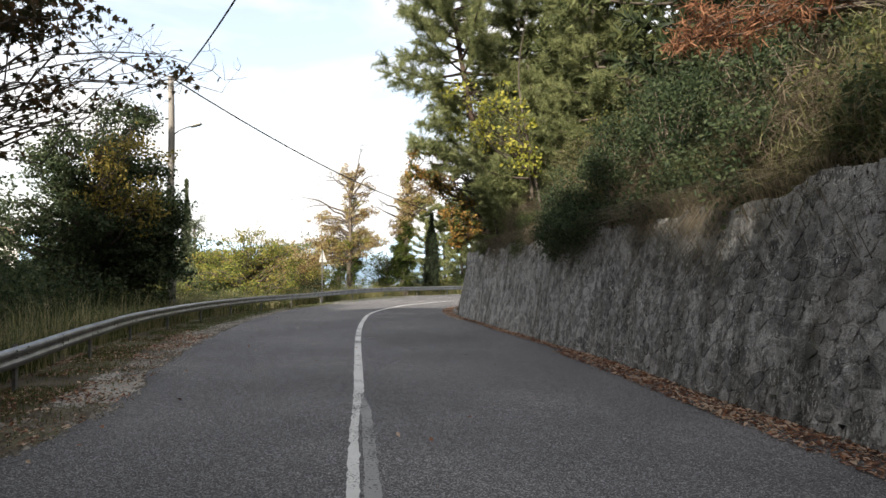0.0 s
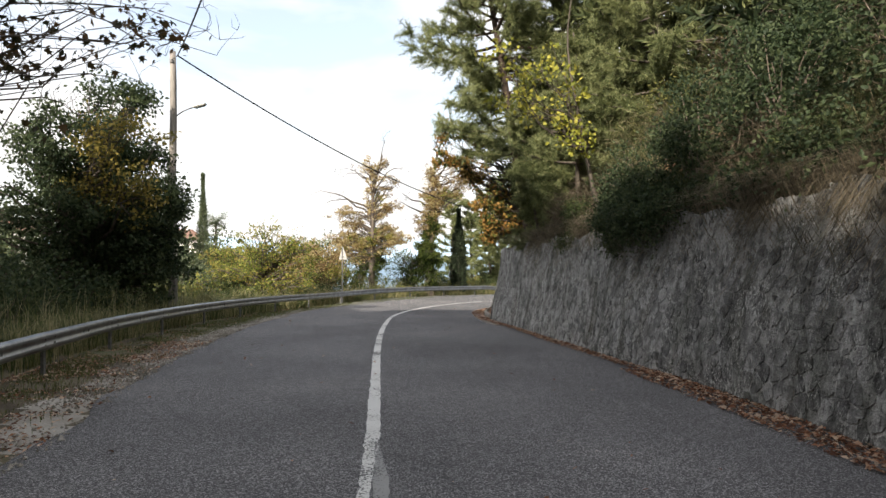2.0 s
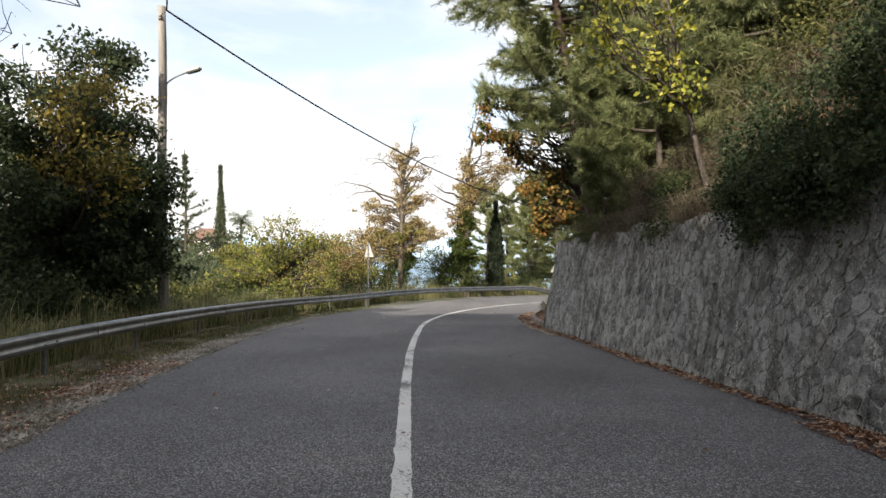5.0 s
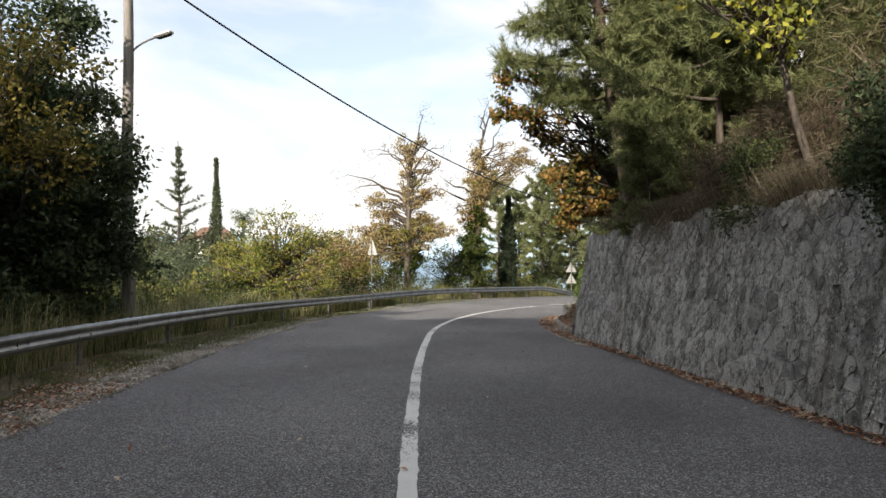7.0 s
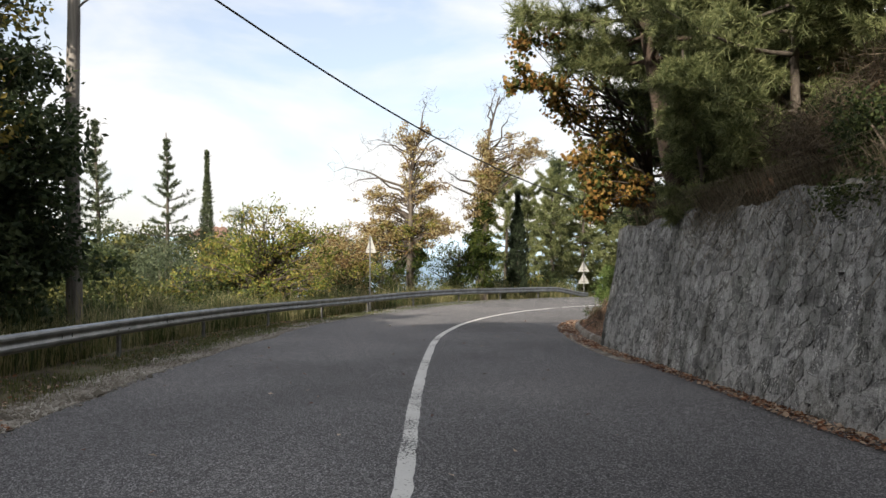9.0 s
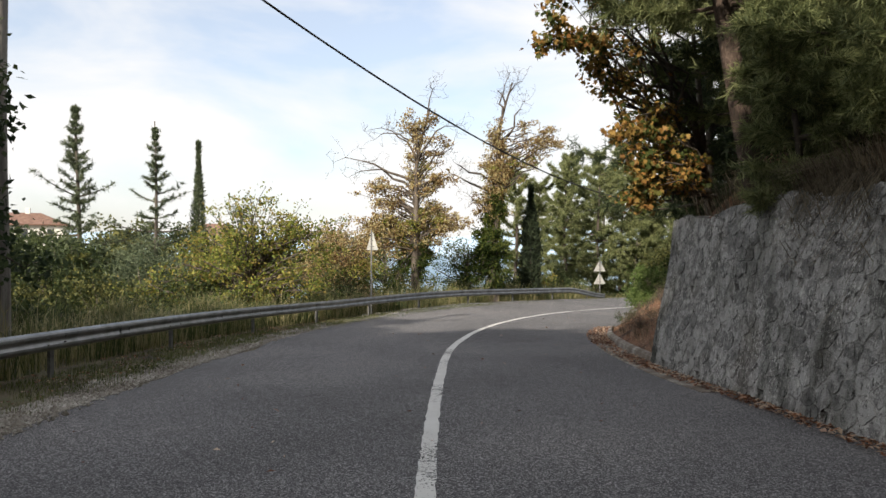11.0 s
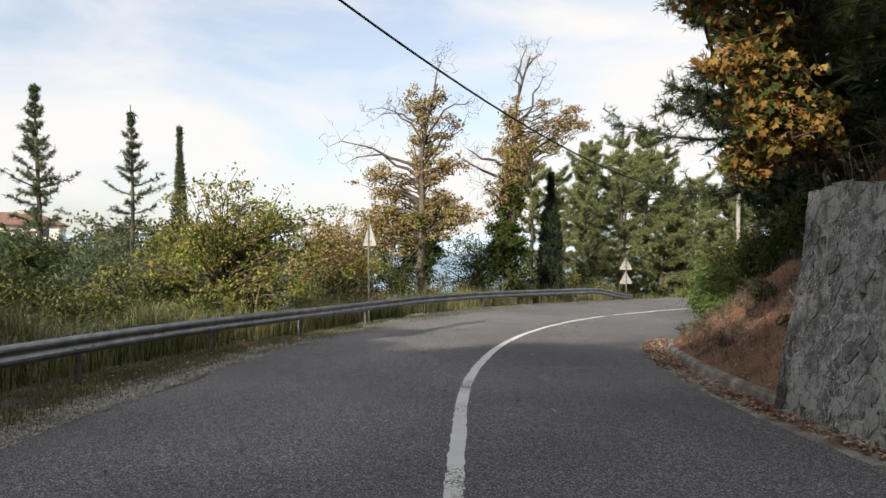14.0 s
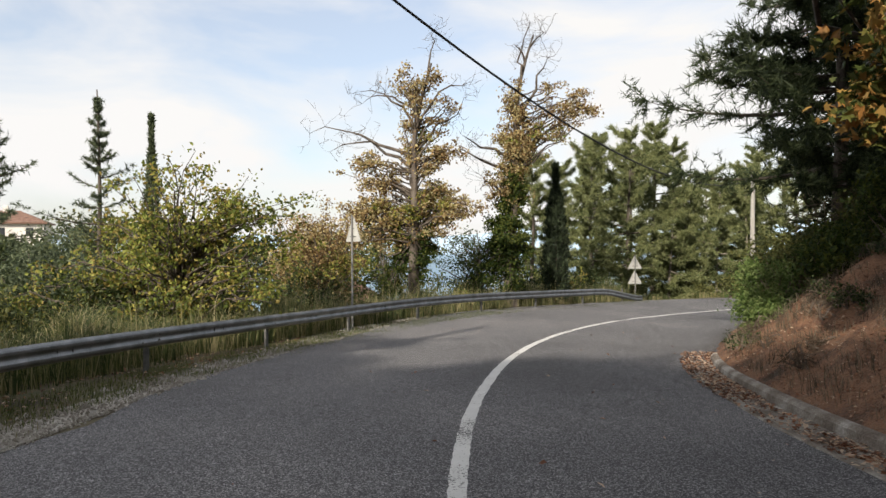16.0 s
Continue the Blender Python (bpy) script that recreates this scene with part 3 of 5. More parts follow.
# ---- stone retaining wall ----
WALL = RIGHT[(RIGHT[:, 1] > -9) & (RIGHT[:, 1] < 29.1)]
WALL = smooth_line(WALL, 0.25)
wall_s = np.arange(len(WALL)) * 0.25
wt = unit(np.gradient(WALL, axis=0))
wn2 = np.stack([wt[:, 1], -wt[:, 0]], -1)
BATTER = 0.16


def wall_height(s):
    return 2.82 + 0.06 * np.sin(s * 1.7) + 0.05 * np.sin(s * 4.3 + 1) + 0.2 * ease(19, 14.5, s)


def wall_point(s, h, proud=0.0):
    """A place on the wall's sloping face: s along it, h above its foot, proud of it towards the road."""
    s, h = np.asarray(s, float), np.asarray(h, float)
    x, y = np.interp(s, wall_s, WALL[:, 0]), np.interp(s, wall_s, WALL[:, 1])
    nxx, nyy = np.interp(s, wall_s, wn2[:, 0]), np.interp(s, wall_s, wn2[:, 1])
    back = BATTER * h - proud - 0.05 + 0.05 * wobble(s, h * 1.3, 1.1, 0.4)
    z = road_z(x, y) - 0.08 + h
    return np.stack([x + nxx * back, y + nyy * back, z], -1)


wall = thing("wall_stone", (0, 0, 0), "grey rubble-stone retaining wall with drain holes beside the road", "wall", kind="structure")
fine_s = np.arange(0, wall_s[-1] + 0.001, 0.125)
hs = np.linspace(0, 1, 25)
S, Hh = np.meshgrid(fine_s, hs, indexing="ij")
Hh = Hh * wall_height(S)
face = wall_point(S, Hh, -0.006 + 0.004 * wobble(S, Hh, 0.33, 2.2))
topb = wall_point(S[:, -1:], Hh[:, -1:], -0.55)
backb = topb.copy()
backb[..., 2] -= 3.0
sheet = np.concatenate([face, topb, backb], 1)
n0, n1 = sheet.shape[:2]
ii, jj = np.meshgrid(np.arange(n0 - 1), np.arange(n1 - 1), indexing="ij")
wq = np.stack([ii * n1 + jj, (ii + 1) * n1 + jj, (ii + 1) * n1 + jj + 1, ii * n1 + jj + 1], -1)
# drain holes in three rows: (station along the road, height over the foot)
DRAINS = [(5.9, 1.44), (7.5, 1.45), (9.25, 1.44), (10.3, 1.43), (11.8, 1.46), (13.6, 1.5), (16.2, 1.55), (18.4, 1.6), (20.9, 1.65), (23.2, 1.72), (24.6, 1.65), (26.05, 1.62), (27.4, 1.61),
          (6.6, 2.45), (8.4, 2.5), (19.5, 2.4), (21.4, 2.42), (23.35, 2.41), (25.0, 2.46), (26.7, 2.38), (28.3, 2.2),
          (6.9, 0.2), (8.0, 0.25), (10.9, 0.12), (14.9, 0.15), (17.4, 0.2), (19.6, 0.2), (21.1, 0.14), (23.7, 0.18), (25.05, 0.14), (26.8, 0.15), (28.1, 0.13)]
HOLES = []
for dy, dh in DRAINS:
    ds = float(np.interp(dy, WALL[:, 1], wall_s))
    HOLES.append((min(n0 - 3, int(ds / 0.125)), min(22, max(1, int(round(dh / 2.82 * 24 - 0.5))))))
solid = np.ones((n0 - 1, n1 - 1), bool)
for i, j in HOLES:
    solid[i, j] = False
core = Soup()
core.add(sheet, wq[solid])
for i, j in HOLES:
    # a wedge-shaped opening, wide at the top, with a pocket running back into the wall
    c4 = np.array([(fine_s[i], j), (fine_s[i + 1], j), (fine_s[i + 1], j + 1), (fine_s[i], j + 1), (fine_s[i] * 0.55 + fine_s[i + 1] * 0.45, j)], float)
    hh = c4[:, 1] / 24 * wall_height(c4[:, 0])
    mouth, deep = wall_point(c4[:, 0], hh, 0.004), wall_point(c4[[4, 2, 3], 0], hh[[4, 2, 3]], -0.3)
    core.add(mouth, [(0, 4, 3), (4, 1, 2)])
    core.add(np.concatenate([mouth[[4, 2, 3]], deep]), [(0, 1, 4, 3), (1, 2, 5, 4), (2, 0, 3, 5)])
    core.f.setdefault(3, []).append(np.array([(3, 4, 5)]) + core.n - 6)
HOLE_AT = [(fine_s[i] + 0.06, (j + 0.5) / 24 * 2.82) for i, j in HOLES]
endq = np.concatenate([[(n0 - 1) * n1 + n1 - 1], (n0 - 1) * n1 + np.arange(n1 - 1)])[None]
core.f.setdefault(n1, []).append(endq)
part("wall_core", core.mesh("wall_core", MORTAR), wall, "rough grey mortar")

# ---- concrete gutter and low kerb wall past the end of the stone wall ----
KERB = smooth_line(RIGHT[(RIGHT[:, 1] > 25.5) & (RIGHT[:, 1] < 36.2)], 0.3)
kt = unit(np.gradient(KERB, axis=0))
kn = np.stack([kt[:, 1], -kt[:, 0]], -1)


def extrude(line, normal, profile, name, mat, z_of=road_z, closed=True):
    """A profile of (sideways, up) points carried along a line."""
    ring = []
    for a, h in profile:
        p = line + normal * a
        ring.append(np.column_stack([p, z_of(line[:, 0], line[:, 1]) + h]))
    v = np.stack(ring, 1)
    n, m = v.shape[:2]
    s = Soup()
    last = m if closed else m - 1
    i, j = np.meshgrid(np.arange(n - 1), np.arange(last), indexing="ij")
    k2 = (j + 1) % m
    s.add(v, np.stack([i * m + j, i * m + k2, (i + 1) * m + k2, (i + 1) * m + j], -1).reshape(-1, 4))
    if closed:
        s.f.setdefault(m, []).append(np.stack([np.arange(m), (n - 1) * m + np.arange(m)]))
    return s.mesh(name, mat)


kerb = tagged(new("kerb"), "low weathered concrete kerb wall and gutter holding back red earth", "kerb", kind="structure")
kb = KERB[:, 1] > 28.3
part("kerb_wall", extrude(KERB[kb], kn[kb], [(-0.02, -0.1), (0.01, 0.12), (0.05, 0.16), (0.12, 0.17), (0.16, -0.1)], "kerb_wall", CONCRETE), kerb)
part("gutter", extrude(KERB, kn, [(-0.5, -0.06), (-0.47, 0.016), (-0.2, 0.012), (-0.03, 0.035), (-0.015, -0.06)], "gutter", CONCRETE), kerb)

# ---- guardrail ----
rail_s = np.arange(len(RAIL)) * 0.25
rt = unit(np.gradient(RAIL, axis=0))
rn = np.stack([rt[:, 1], -rt[:, 0]], -1)
guardrail = thing("guardrail", (0, 0, 0), "galvanised steel W-beam guardrail on steel posts along the verge", "guardrail")
PROFILE = [(0.0, 0.155), (0.03, 0.158), (0.068, 0.128), (0.08, 0.1), (0.08, 0.062), (0.066, 0.035), (0.056, 0.012), (0.056, -0.012), (0.064, -0.035), (0.076, -0.062),
           (0.076, -0.1), (0.06, -0.13), (0.012, -0.158), (0.0, -0.155)]
PROFILE = PROFILE + [(a - 0.006, h) for a, h in reversed(PROFILE[1:-1])]


def rail_foot(x, y):
    return road_z(x, y) - 0.03


def rail_z(x, y):
    """The beam's middle; its end dips to the ground beyond the bend."""
    return rail_foot(x, y) + 0.6 - 0.45 * ease(56.5, 60.5, y) - 0.09 * ease(14, 8, y)


def at_rail(s):
    return np.array([np.interp(s, rail_s, RAIL[:, 0]), np.interp(s, rail_s, RAIL[:, 1])]), np.array([np.interp(s, rail_s, rn[:, 0]), np.interp(s, rail_s, rn[:, 1])])


s0 = 0.0
while s0 < rail_s[-1] - 0.5:
    s1 = min(s0 + 4.3, rail_s[-1])
    ss = np.linspace(s0, s1, 18)
    pts = np.array([at_rail(v)[0] for v in ss])
    nrm = np.array([at_rail(v)[1] for v in ss])
    lift = 0.004 if int(s0 / 4) % 2 else 0.0
    part("beam", extrude(pts, nrm, [(a + lift, h) for a, h in PROFILE], "beam", STEEL, rail_z), guardrail)
    s0 += 4.0
s0 = 2.1
while s0 < rail_s[-1] - 1.5:
    p, nn = at_rail(s0)
    zf = float(rail_foot(p[:1], p[1:])[0])
    ps = Soup()
    # an open channel: web and two flanges
    box(ps, (-0.006, -0.05, -0.35), (0.0, 0.05, 0.72))
    box(ps, (-0.05, -0.05, -0.35), (-0.006, -0.044, 0.72))
    box(ps, (-0.05, 0.044, -0.35), (-0.006, 0.05, 0.72))
    box(ps, (0.0, -0.04, 0.5), (0.011, 0.04, 0.68))
    post = part("post", ps.mesh("post", STEEL_DULL), guardrail)
    post.location = (p[0] - nn[0] * 0.008, p[1] - nn[1] * 0.008, zf)
    post.rotation_euler = (0, 0, math.atan2(nn[1], nn[0]))
    for dy, dz in ((-0.22, 0.05), (-0.22, -0.05), (0.0, 0.0), (0.22, 0.05), (0.22, -0.05)):
        bs = Soup()
        tube(bs, [(0.0 if abs(dz) < 0.01 else 0.05, dy, 0.6 + dz), (0.034 if abs(dz) < 0.01 else 0.1, dy, 0.6 + dz)], [0.018, 0.012], 8)
        part("bolt", bs.mesh("bolt", STEEL_DULL), post)
    s0 += 4.0

# ---- utility poles and cables ----
P1 = (-10.85, 26.3)
P2 = (12.5, 67.95)


def utility_pole(place, top, radius, mat, label, lamp, hook=(0.02, -0.3, -0.36)):
    z = gz(*place) - 0.3
    ob = thing("utility_pole", (place[0], place[1], z), label, "pole", "utility poles")
    h = top - z
    s = Soup()
    zs = np.linspace(0, h, 9)
    tube(s, np.column_stack([0.02 * np.sin(zs), 0.015 * np.cos(zs * 0.7), zs]), radius * (1 - 0.35 * zs / h), 14)
    part("shaft", s.mesh("shaft", mat, True), ob)
    b = Soup()
    box(b, (-0.06, -0.16, h - 0.42), (0.06, -0.1, h - 0.3), 0.01)
    tube(b, [(0, -0.16, h - 0.36), (hook[0], hook[1], h + hook[2])], [0.014, 0.014], 6)
    part("cable_clamp", b.mesh("cable_clamp", STEEL_DULL), ob)
    if lamp:
        arm = Soup()
        az = lamp - z
        tube(arm, bezier((0.1, 0, az - 0.25), (0.3, 0.0, az + 0.0), (0.85, -0.1, az + 0.1), 10), np.full(10, 0.024), 8)
        box(arm, (0.09, -0.05, az - 0.6), (0.125, 0.05, az - 0.1), 0.008)
        a = part("lamp_arm", arm.mesh("lamp_arm", STEEL_DULL, False), ob)
        head = Soup()
        box(head, (0.0, -0.1, -0.05), (0.5, 0.1, 0.045), 0.03)
        hd = part("lamp_head", head.mesh("lamp_head", ALU), a, "grey street-lamp head")
        hd.location, hd.rotation_euler = (0.78, -0.1, az + 0.1), (0, radians(-12), radians(-6))
        gl = Soup()
        box(gl, (0.08, -0.075, -0.07), (0.44, 0.075, -0.05), 0.006)
        g = part("lamp_cover", gl.mesh("lamp_cover", WINDOW_DARK), a, "dark glass lamp cover")
        g.location, g.rotation_euler = hd.location, hd.rotation_euler
    return ob


utility_pole(P1, 8.62, 0.17, POLE_WOOD, "tall weathered wooden pole with a street-lamp arm behind the guardrail", 6.5, (0.35, -0.4, -0.27))
utility_pole(P2, 5.5, 0.18, POLE_PALE, "pale slim utility pole beyond the bend of the road", 0)


def cable(p0, p1, sag, r, label):
    t = np.linspace(0, 1, 40)[:, None]
    pts = np.array(p0) * (1 - t) + np.array(p1) * t
    pts[:, 2] -= (4 * sag * t * (1 - t))[:, 0]
    s = Soup()
    tube(s, pts, np.full(40, r), 6)
    tagged(part("overhead_cable", s.mesh("overhead_cable", CABLE)), label, "cable", "overhead cables")


cable((-10.5, 25.9, 8.35), (12.5, 67.8, 5.04), 2.81, 0.028, "black overhead cable strung across the road between poles")
cable((-10.5, 25.9, 8.35), (9.6, -12.0, 9.2), 1.45, 0.024, "black overhead cable running back above the road")


# ---- triangular road signs, seen from behind ----
def road_sign(place, tops, height, label):
    z = gz(*place)
    ob = thing("road_sign", (place[0], place[1], z), label, "sign", "road signs")
    s = Soup()
    tube(s, [(0, 0, -0.2), (0, 0, height + 0.02)], [0.03, 0.03], 10)
    part("sign_post", s.mesh("sign_post", STEEL_DULL, True), ob)
    for i, zt in enumerate(tops):
        bm = bmesh.new()
        side, r = 0.9, 0.05
        tri = [(-side / 2, 0), (side / 2, 0), (0, side * 0.866)]
        ring = []
        for q in range(3):
            p, a, b = Vector(tri[q]), Vector(tri[q - 1]), Vector(tri[(q + 1) % 3])
            ring += [p + (a - p).normalized() * r, p + ((a - p).normalized() + (b - p).normalized()) * r * 0.35, p + (b - p).normalized() * r]
        vs = [bm.verts.new((p[0], 0.036, p[1] + zt - side * 0.866)) for p in ring]
        f = bm.faces.new(vs)
        ext = bmesh.ops.extrude_face_region(bm, geom=[f])
        for v in [g for g in ext["geom"] if isinstance(g, bmesh.types.BMVert)]:
            v.co.y += 0.02
        bmesh.ops.recalc_face_normals(bm, faces=bm.faces[:])
        me = bpy.data.meshes.new("sign_plate")
        bm.to_mesh(me)
        bm.free()
        me.materials.append(ALU)
        plate = part("sign_plate", me, ob, "bare grey back of a triangular sign plate")
        for dz in (0.14, 0.38):
            cs = Soup()
            box(cs, (-0.05 - 0.12 * (dz < 0.2), 0.022, zt - 0.78 + dz), (0.05 + 0.12 * (dz < 0.2), 0.036, zt - 0.75 + dz))
            part("sign_clamp", cs.mesh("sign_clamp", STEEL_DULL), plate)
    return ob


sg = road_sign((-7.72, 42.1), [3.42], 3.42, "triangular warning sign on a steel post, seen from behind")
sg.rotation_euler = (0, 0, radians(-46))
sg = road_sign((3.9, 61.6), [2.62, 1.75], 2.62, "two triangular signs one above the other on a post")
sg.rotation_euler = (0, 0, radians(20))


# ---- trees ----
def clumped(name, base, trunk_top, radius, masses, mat_leaf, label, category="tree", leaf=(0.1, 0.06), per=220, size=0.45, bark=None, group="", twig_bare=(),
            extra=(), seed=1, trunk_name="trunk", lobes=False, attach=(0.3, 0.95), wood_scale=1.0, limb_r=0.16, twig_count=3, rise=(0.45, 0.8), bare_r=0.11):
    """A tree whose limbs run out to clumps of leaves. masses: (x, y, z, rx, ry, rz, clumps) relative to the base; extra: masses with their own leaf."""
    rng = np.random.default_rng(seed)
    bark = bark or BARK
    bx, by = base
    bz = gz(bx, by) - 0.15
    ob = thing(name, (bx, by, bz), label, category, group)
    wood = Soup()
    tt = np.array(trunk_top, float)
    n = 14
    tl = np.linspace(0, 1, n)[:, None]
    bend = rng.normal(size=3) * 0.04 * tt[2] * (1, 1, 0)
    trunk = tl * tt + np.sin(tl * np.pi) * bend + 0.02 * tt[2] * np.column_stack([np.sin(tl[:, 0] * 9 + seed), np.cos(tl[:, 0] * 7), np.zeros(n)]) * tl
    flare = 1 + 0.5 * np.exp(-tl[:, 0] * 14)
    tube(wood, trunk, radius * flare * (1 - 0.86 * tl[:, 0]), 9)

    def limb(target, r, bare=False):
        target = np.array(target, float)
        f = np.clip((target[2] / max(tt[2], 0.1)) * rng.uniform(*rise), attach[0], attach[1])
        p0 = np.array([np.interp(f, tl[:, 0], trunk[:, q]) for q in range(3)])
        mid = (p0 * 0.5 + target * 0.5) + np.array([0, 0, (0.1 if not bare else 0.22) * np.linalg.norm(target - p0)]) + rng.normal(size=3) * 0.1 * np.linalg.norm(target - p0)
        m = 7 if twig_count else 4
        pts = bezier(p0, mid, target, m)
        pts[1:-1] += rng.normal(size=(m - 2, 3)) * 0.035 * np.linalg.norm(target - p0)
        r0 = min(r, radius * 0.55 * (1 - 0.7 * f))
        tube(wood, pts, np.linspace(max(r0, 0.012), 0.007, m), 4, False)
        return pts

    def twigs(pts, count, length):
        for _ in range(count):
            i = rng.integers(len(pts) // 2, len(pts))
            d = unit(rng.normal(size=3) + (0, 0, 0.2)) * length * rng.uniform(0.5, 1.2)
            e = pts[i] + d
            m = (pts[i] + e) / 2 + rng.normal(size=3) * 0.15 * length
            tube(wood, bezier(pts[i], m, e, 4), [0.009, 0.007, 0.005, 0.003], 3, False)
            yield e

    groups = [(masses, mat_leaf, leaf, per, "crown", "")] + [(e[0], e[1], e[2], e[3], "crown", e[4]) for e in extra]
    for ms, mat, lf, pr, pname, plabel in groups:
        ls = Soup()
        for (x, y, z, rx, ry, rz, count) in ms:
            for _ in range(count):
                d = unit(rng.normal(size=3)) * rng.uniform(0.25, 1) ** 0.5
                c = np.array([x + d[0] * rx, y + d[1] * ry, z + d[2] * rz])
                pts = limb(c, limb_r * wood_scale)
                ends = list(twigs(pts, twig_count, size))
                spots = [c] + ends
                k = max(6, int(pr * rng.uniform(0.5, 1.3)))
                which = rng.integers(0, len(spots), k)
                cen = np.array(spots)[which] + rng.normal(size=(k, 3)) * size * 0.42 * (1, 1, 0.6)
                if lobes:
                    lobed(ls, rng, cen, lf[0])
                else:
                    leaves(ls, rng, cen, lf[0], lf[1])
        if ls.n:
            part(pname, ls.mesh(pname, mat), ob, plabel)
    for target in twig_bare:
        pts = limb(target, bare_r, True)
        for e in twigs(pts, 13, 0.8):
            for _ in range(2):
                f = e + unit(rng.normal(size=3) + (0, 0, 0.5)) * rng.uniform(0.25, 0.6)
                tube(wood, [e, (e + f) / 2 + rng.normal(size=3) * 0.05, f], [0.008, 0.006, 0.003], 3, False)
    part(trunk_name, wood.mesh(trunk_name, bark, True), ob)
    return ob


def pine(base, height, reach_m, mat, label, seed, low=0.15, radius=0.16, needle=0.2, dens=1.0, lean=(0, 0), bark=None, group="pines", top_sharp=0.9, per=16, name="pine_tree", up=0.25, width=0.011, twiggy=True, top=None, spire=False, skip=0.12):
    """Whorls of branches with sub-branches that end in needle tufts."""
    rng = np.random.default_rng(seed)
    bx, by = base
    if top is not None:
        height = top - gz(bx, by) + 0.15
    ob = thing(name, (bx, by, gz(bx, by) - 0.15), label, "tree", group)
    wood, nd = Soup(), Soup()
    n = 12
    tl = np.linspace(0, 1, n)
    trunk = np.column_stack([lean[0] * tl + 0.1 * np.sin(tl * 5 + seed), lean[1] * tl + 0.1 * np.cos(tl * 4), tl * height])
    tube(wood, trunk, radius * (1 - 0.9 * tl) + 0.012, 8)
    tips, dirs = [], []
    h = low * height
    while h < height * 0.98:
        f = h / height
        g = max(0.0, (f - low) / (1 - low))
        out = reach_m * ((1 - g) ** 1.25 if spire else (1 - g ** 1.8 * top_sharp) * (0.7 + 0.3 * min(1.0, g * 4))) * rng.uniform(0.5, 1.12)
        for a in rng.uniform(0, 6.28, 1) + np.arange(5) * 1.257 + rng.normal(size=5) * 0.25:
            if rng.random() < skip:
                continue
            p0 = np.array([np.interp(f, tl, trunk[:, q]) for q in range(3)])
            ln = max(0.1 if spire else 0.25, out * rng.uniform(0.45, 1.2))
            d = np.array([math.cos(a), math.sin(a), rng.normal() * 0.1 + up * (f - 0.3)])
            e = p0 + d * ln
            pts = bezier(p0, p0 + d * ln * 0.5 + (0, 0, -0.08 * ln), e + (0, 0, 0.1 * ln), 7)
            tube(wood, pts, np.linspace(0.02 + 0.012 * ln, 0.006, 7), 4, False)
            for i in range(2, 7):
                for _ in range(max(1, int(3 * dens))):
                    sd = unit(d + rng.normal(size=3) * 0.75 + (0, 0, 0.15))
                    sl = rng.uniform(0.25, 0.75) * (0.35 + 0.2 * ln) * (1 - 0.75 * g if spire else 1)
                    tip = pts[i] + sd * sl
                    if twiggy:
                        tube(wood, [pts[i], pts[i] + sd * sl * 0.5 + (0, 0, -0.02), tip], [0.007, 0.005, 0.003], 3, False)
                    for q in (0.45, 0.75, 1.0):
                        tips.append(pts[i] + sd * sl * q)
                        dirs.append(sd)
        h += rng.uniform(0.3, 0.5) * max(1.0, height / 12) * (1.0 if twiggy or needle < 0.25 else 1.35)
    tips, dirs = np.array(tips), np.array(dirs)
    tufts(nd, rng, tips, dirs, needle, per, width)
    part("trunk", wood.mesh("trunk", bark or BARK, True), ob)
    part("crown", nd.mesh("crown", mat), ob)
    return ob


def column_cypress(base, height, radius, mat, label, seed, count=9000):
    rng = np.random.default_rng(seed)
    bx, by = base
    ob = thing("cypress_tree", (bx, by, gz(bx, by) - 0.1), label, "tree", "cypresses")
    wood, ls = Soup(), Soup()
    tube(wood, [(0, 0, 0), (0, 0, height * 0.9)], [0.12, 0.02], 7)
    z = rng.uniform(0.04, 1, count) ** 0.9
    prof = np.sin(np.clip(z * 1.05 + 0.12, 0, 1) * np.pi) ** 0.5 * (1 - 0.45 * z)
    a = rng.uniform(0, 6.28, count)
    bump = 1 + 0.18 * np.sin(a * 3 + z * 17) + 0.1 * np.sin(a * 5 - z * 40)
    r = radius * prof * bump * rng.uniform(0.55, 1.08, count)
    c = np.column_stack([r * np.cos(a), r * np.sin(a), z * height])
    out = np.column_stack([np.cos(a) * 0.5, np.sin(a) * 0.5, np.full(count, 1.5)])
    leaves(ls, rng, c, 0.24, 0.07, 0, 0.4, out)
    part("trunk", wood.mesh("trunk", BARK), ob)
    part("crown", ls.mesh("crown", mat), ob)
    return ob


def bush(place, masses, mat, label, seed, per=260, leaf=(0.06, 0.035), size=0.3, name="bush", group="bushes", sink=0.1, z=None, stems=True):
    """A rounded shrub of stems and leaf clumps."""
    rng = np.random.default_rng(seed)
    x, y = place
    ob = thing(name, (x, y, (gz(x, y) if z is None else z) - sink), label, "bush", group)
    wood, ls = Soup(), Soup()
    for (mx, my, mz, rx, ry, rz, count) in masses:
        for _ in range(count):
            d = unit(rng.normal(size=3)) * rng.uniform(0.2, 1) ** 0.5
            c = np.array([mx + d[0] * rx, my + d[1] * ry, mz + d[2] * rz])
            p0 = np.array([rng.normal() * 0.12, rng.normal() * 0.12, 0.02])
            tube(wood, bezier(p0, (p0 + c) / 2 + rng.normal(size=3) * 0.15 + (0, 0, 0.15), c, 5), np.linspace(0.022, 0.005, 5), 3, False)
            k = int(per * rng.uniform(0.5, 1.3))
            leaves(ls, rng, c + rng.normal(size=(k, 3)) * size * (0.6, 0.6, 0.5), leaf[0], leaf[1])
    part("branchwork", wood.mesh("branchwork", TWIG), ob)
    part("foliage", ls.mesh("foliage", mat), ob)
    return ob


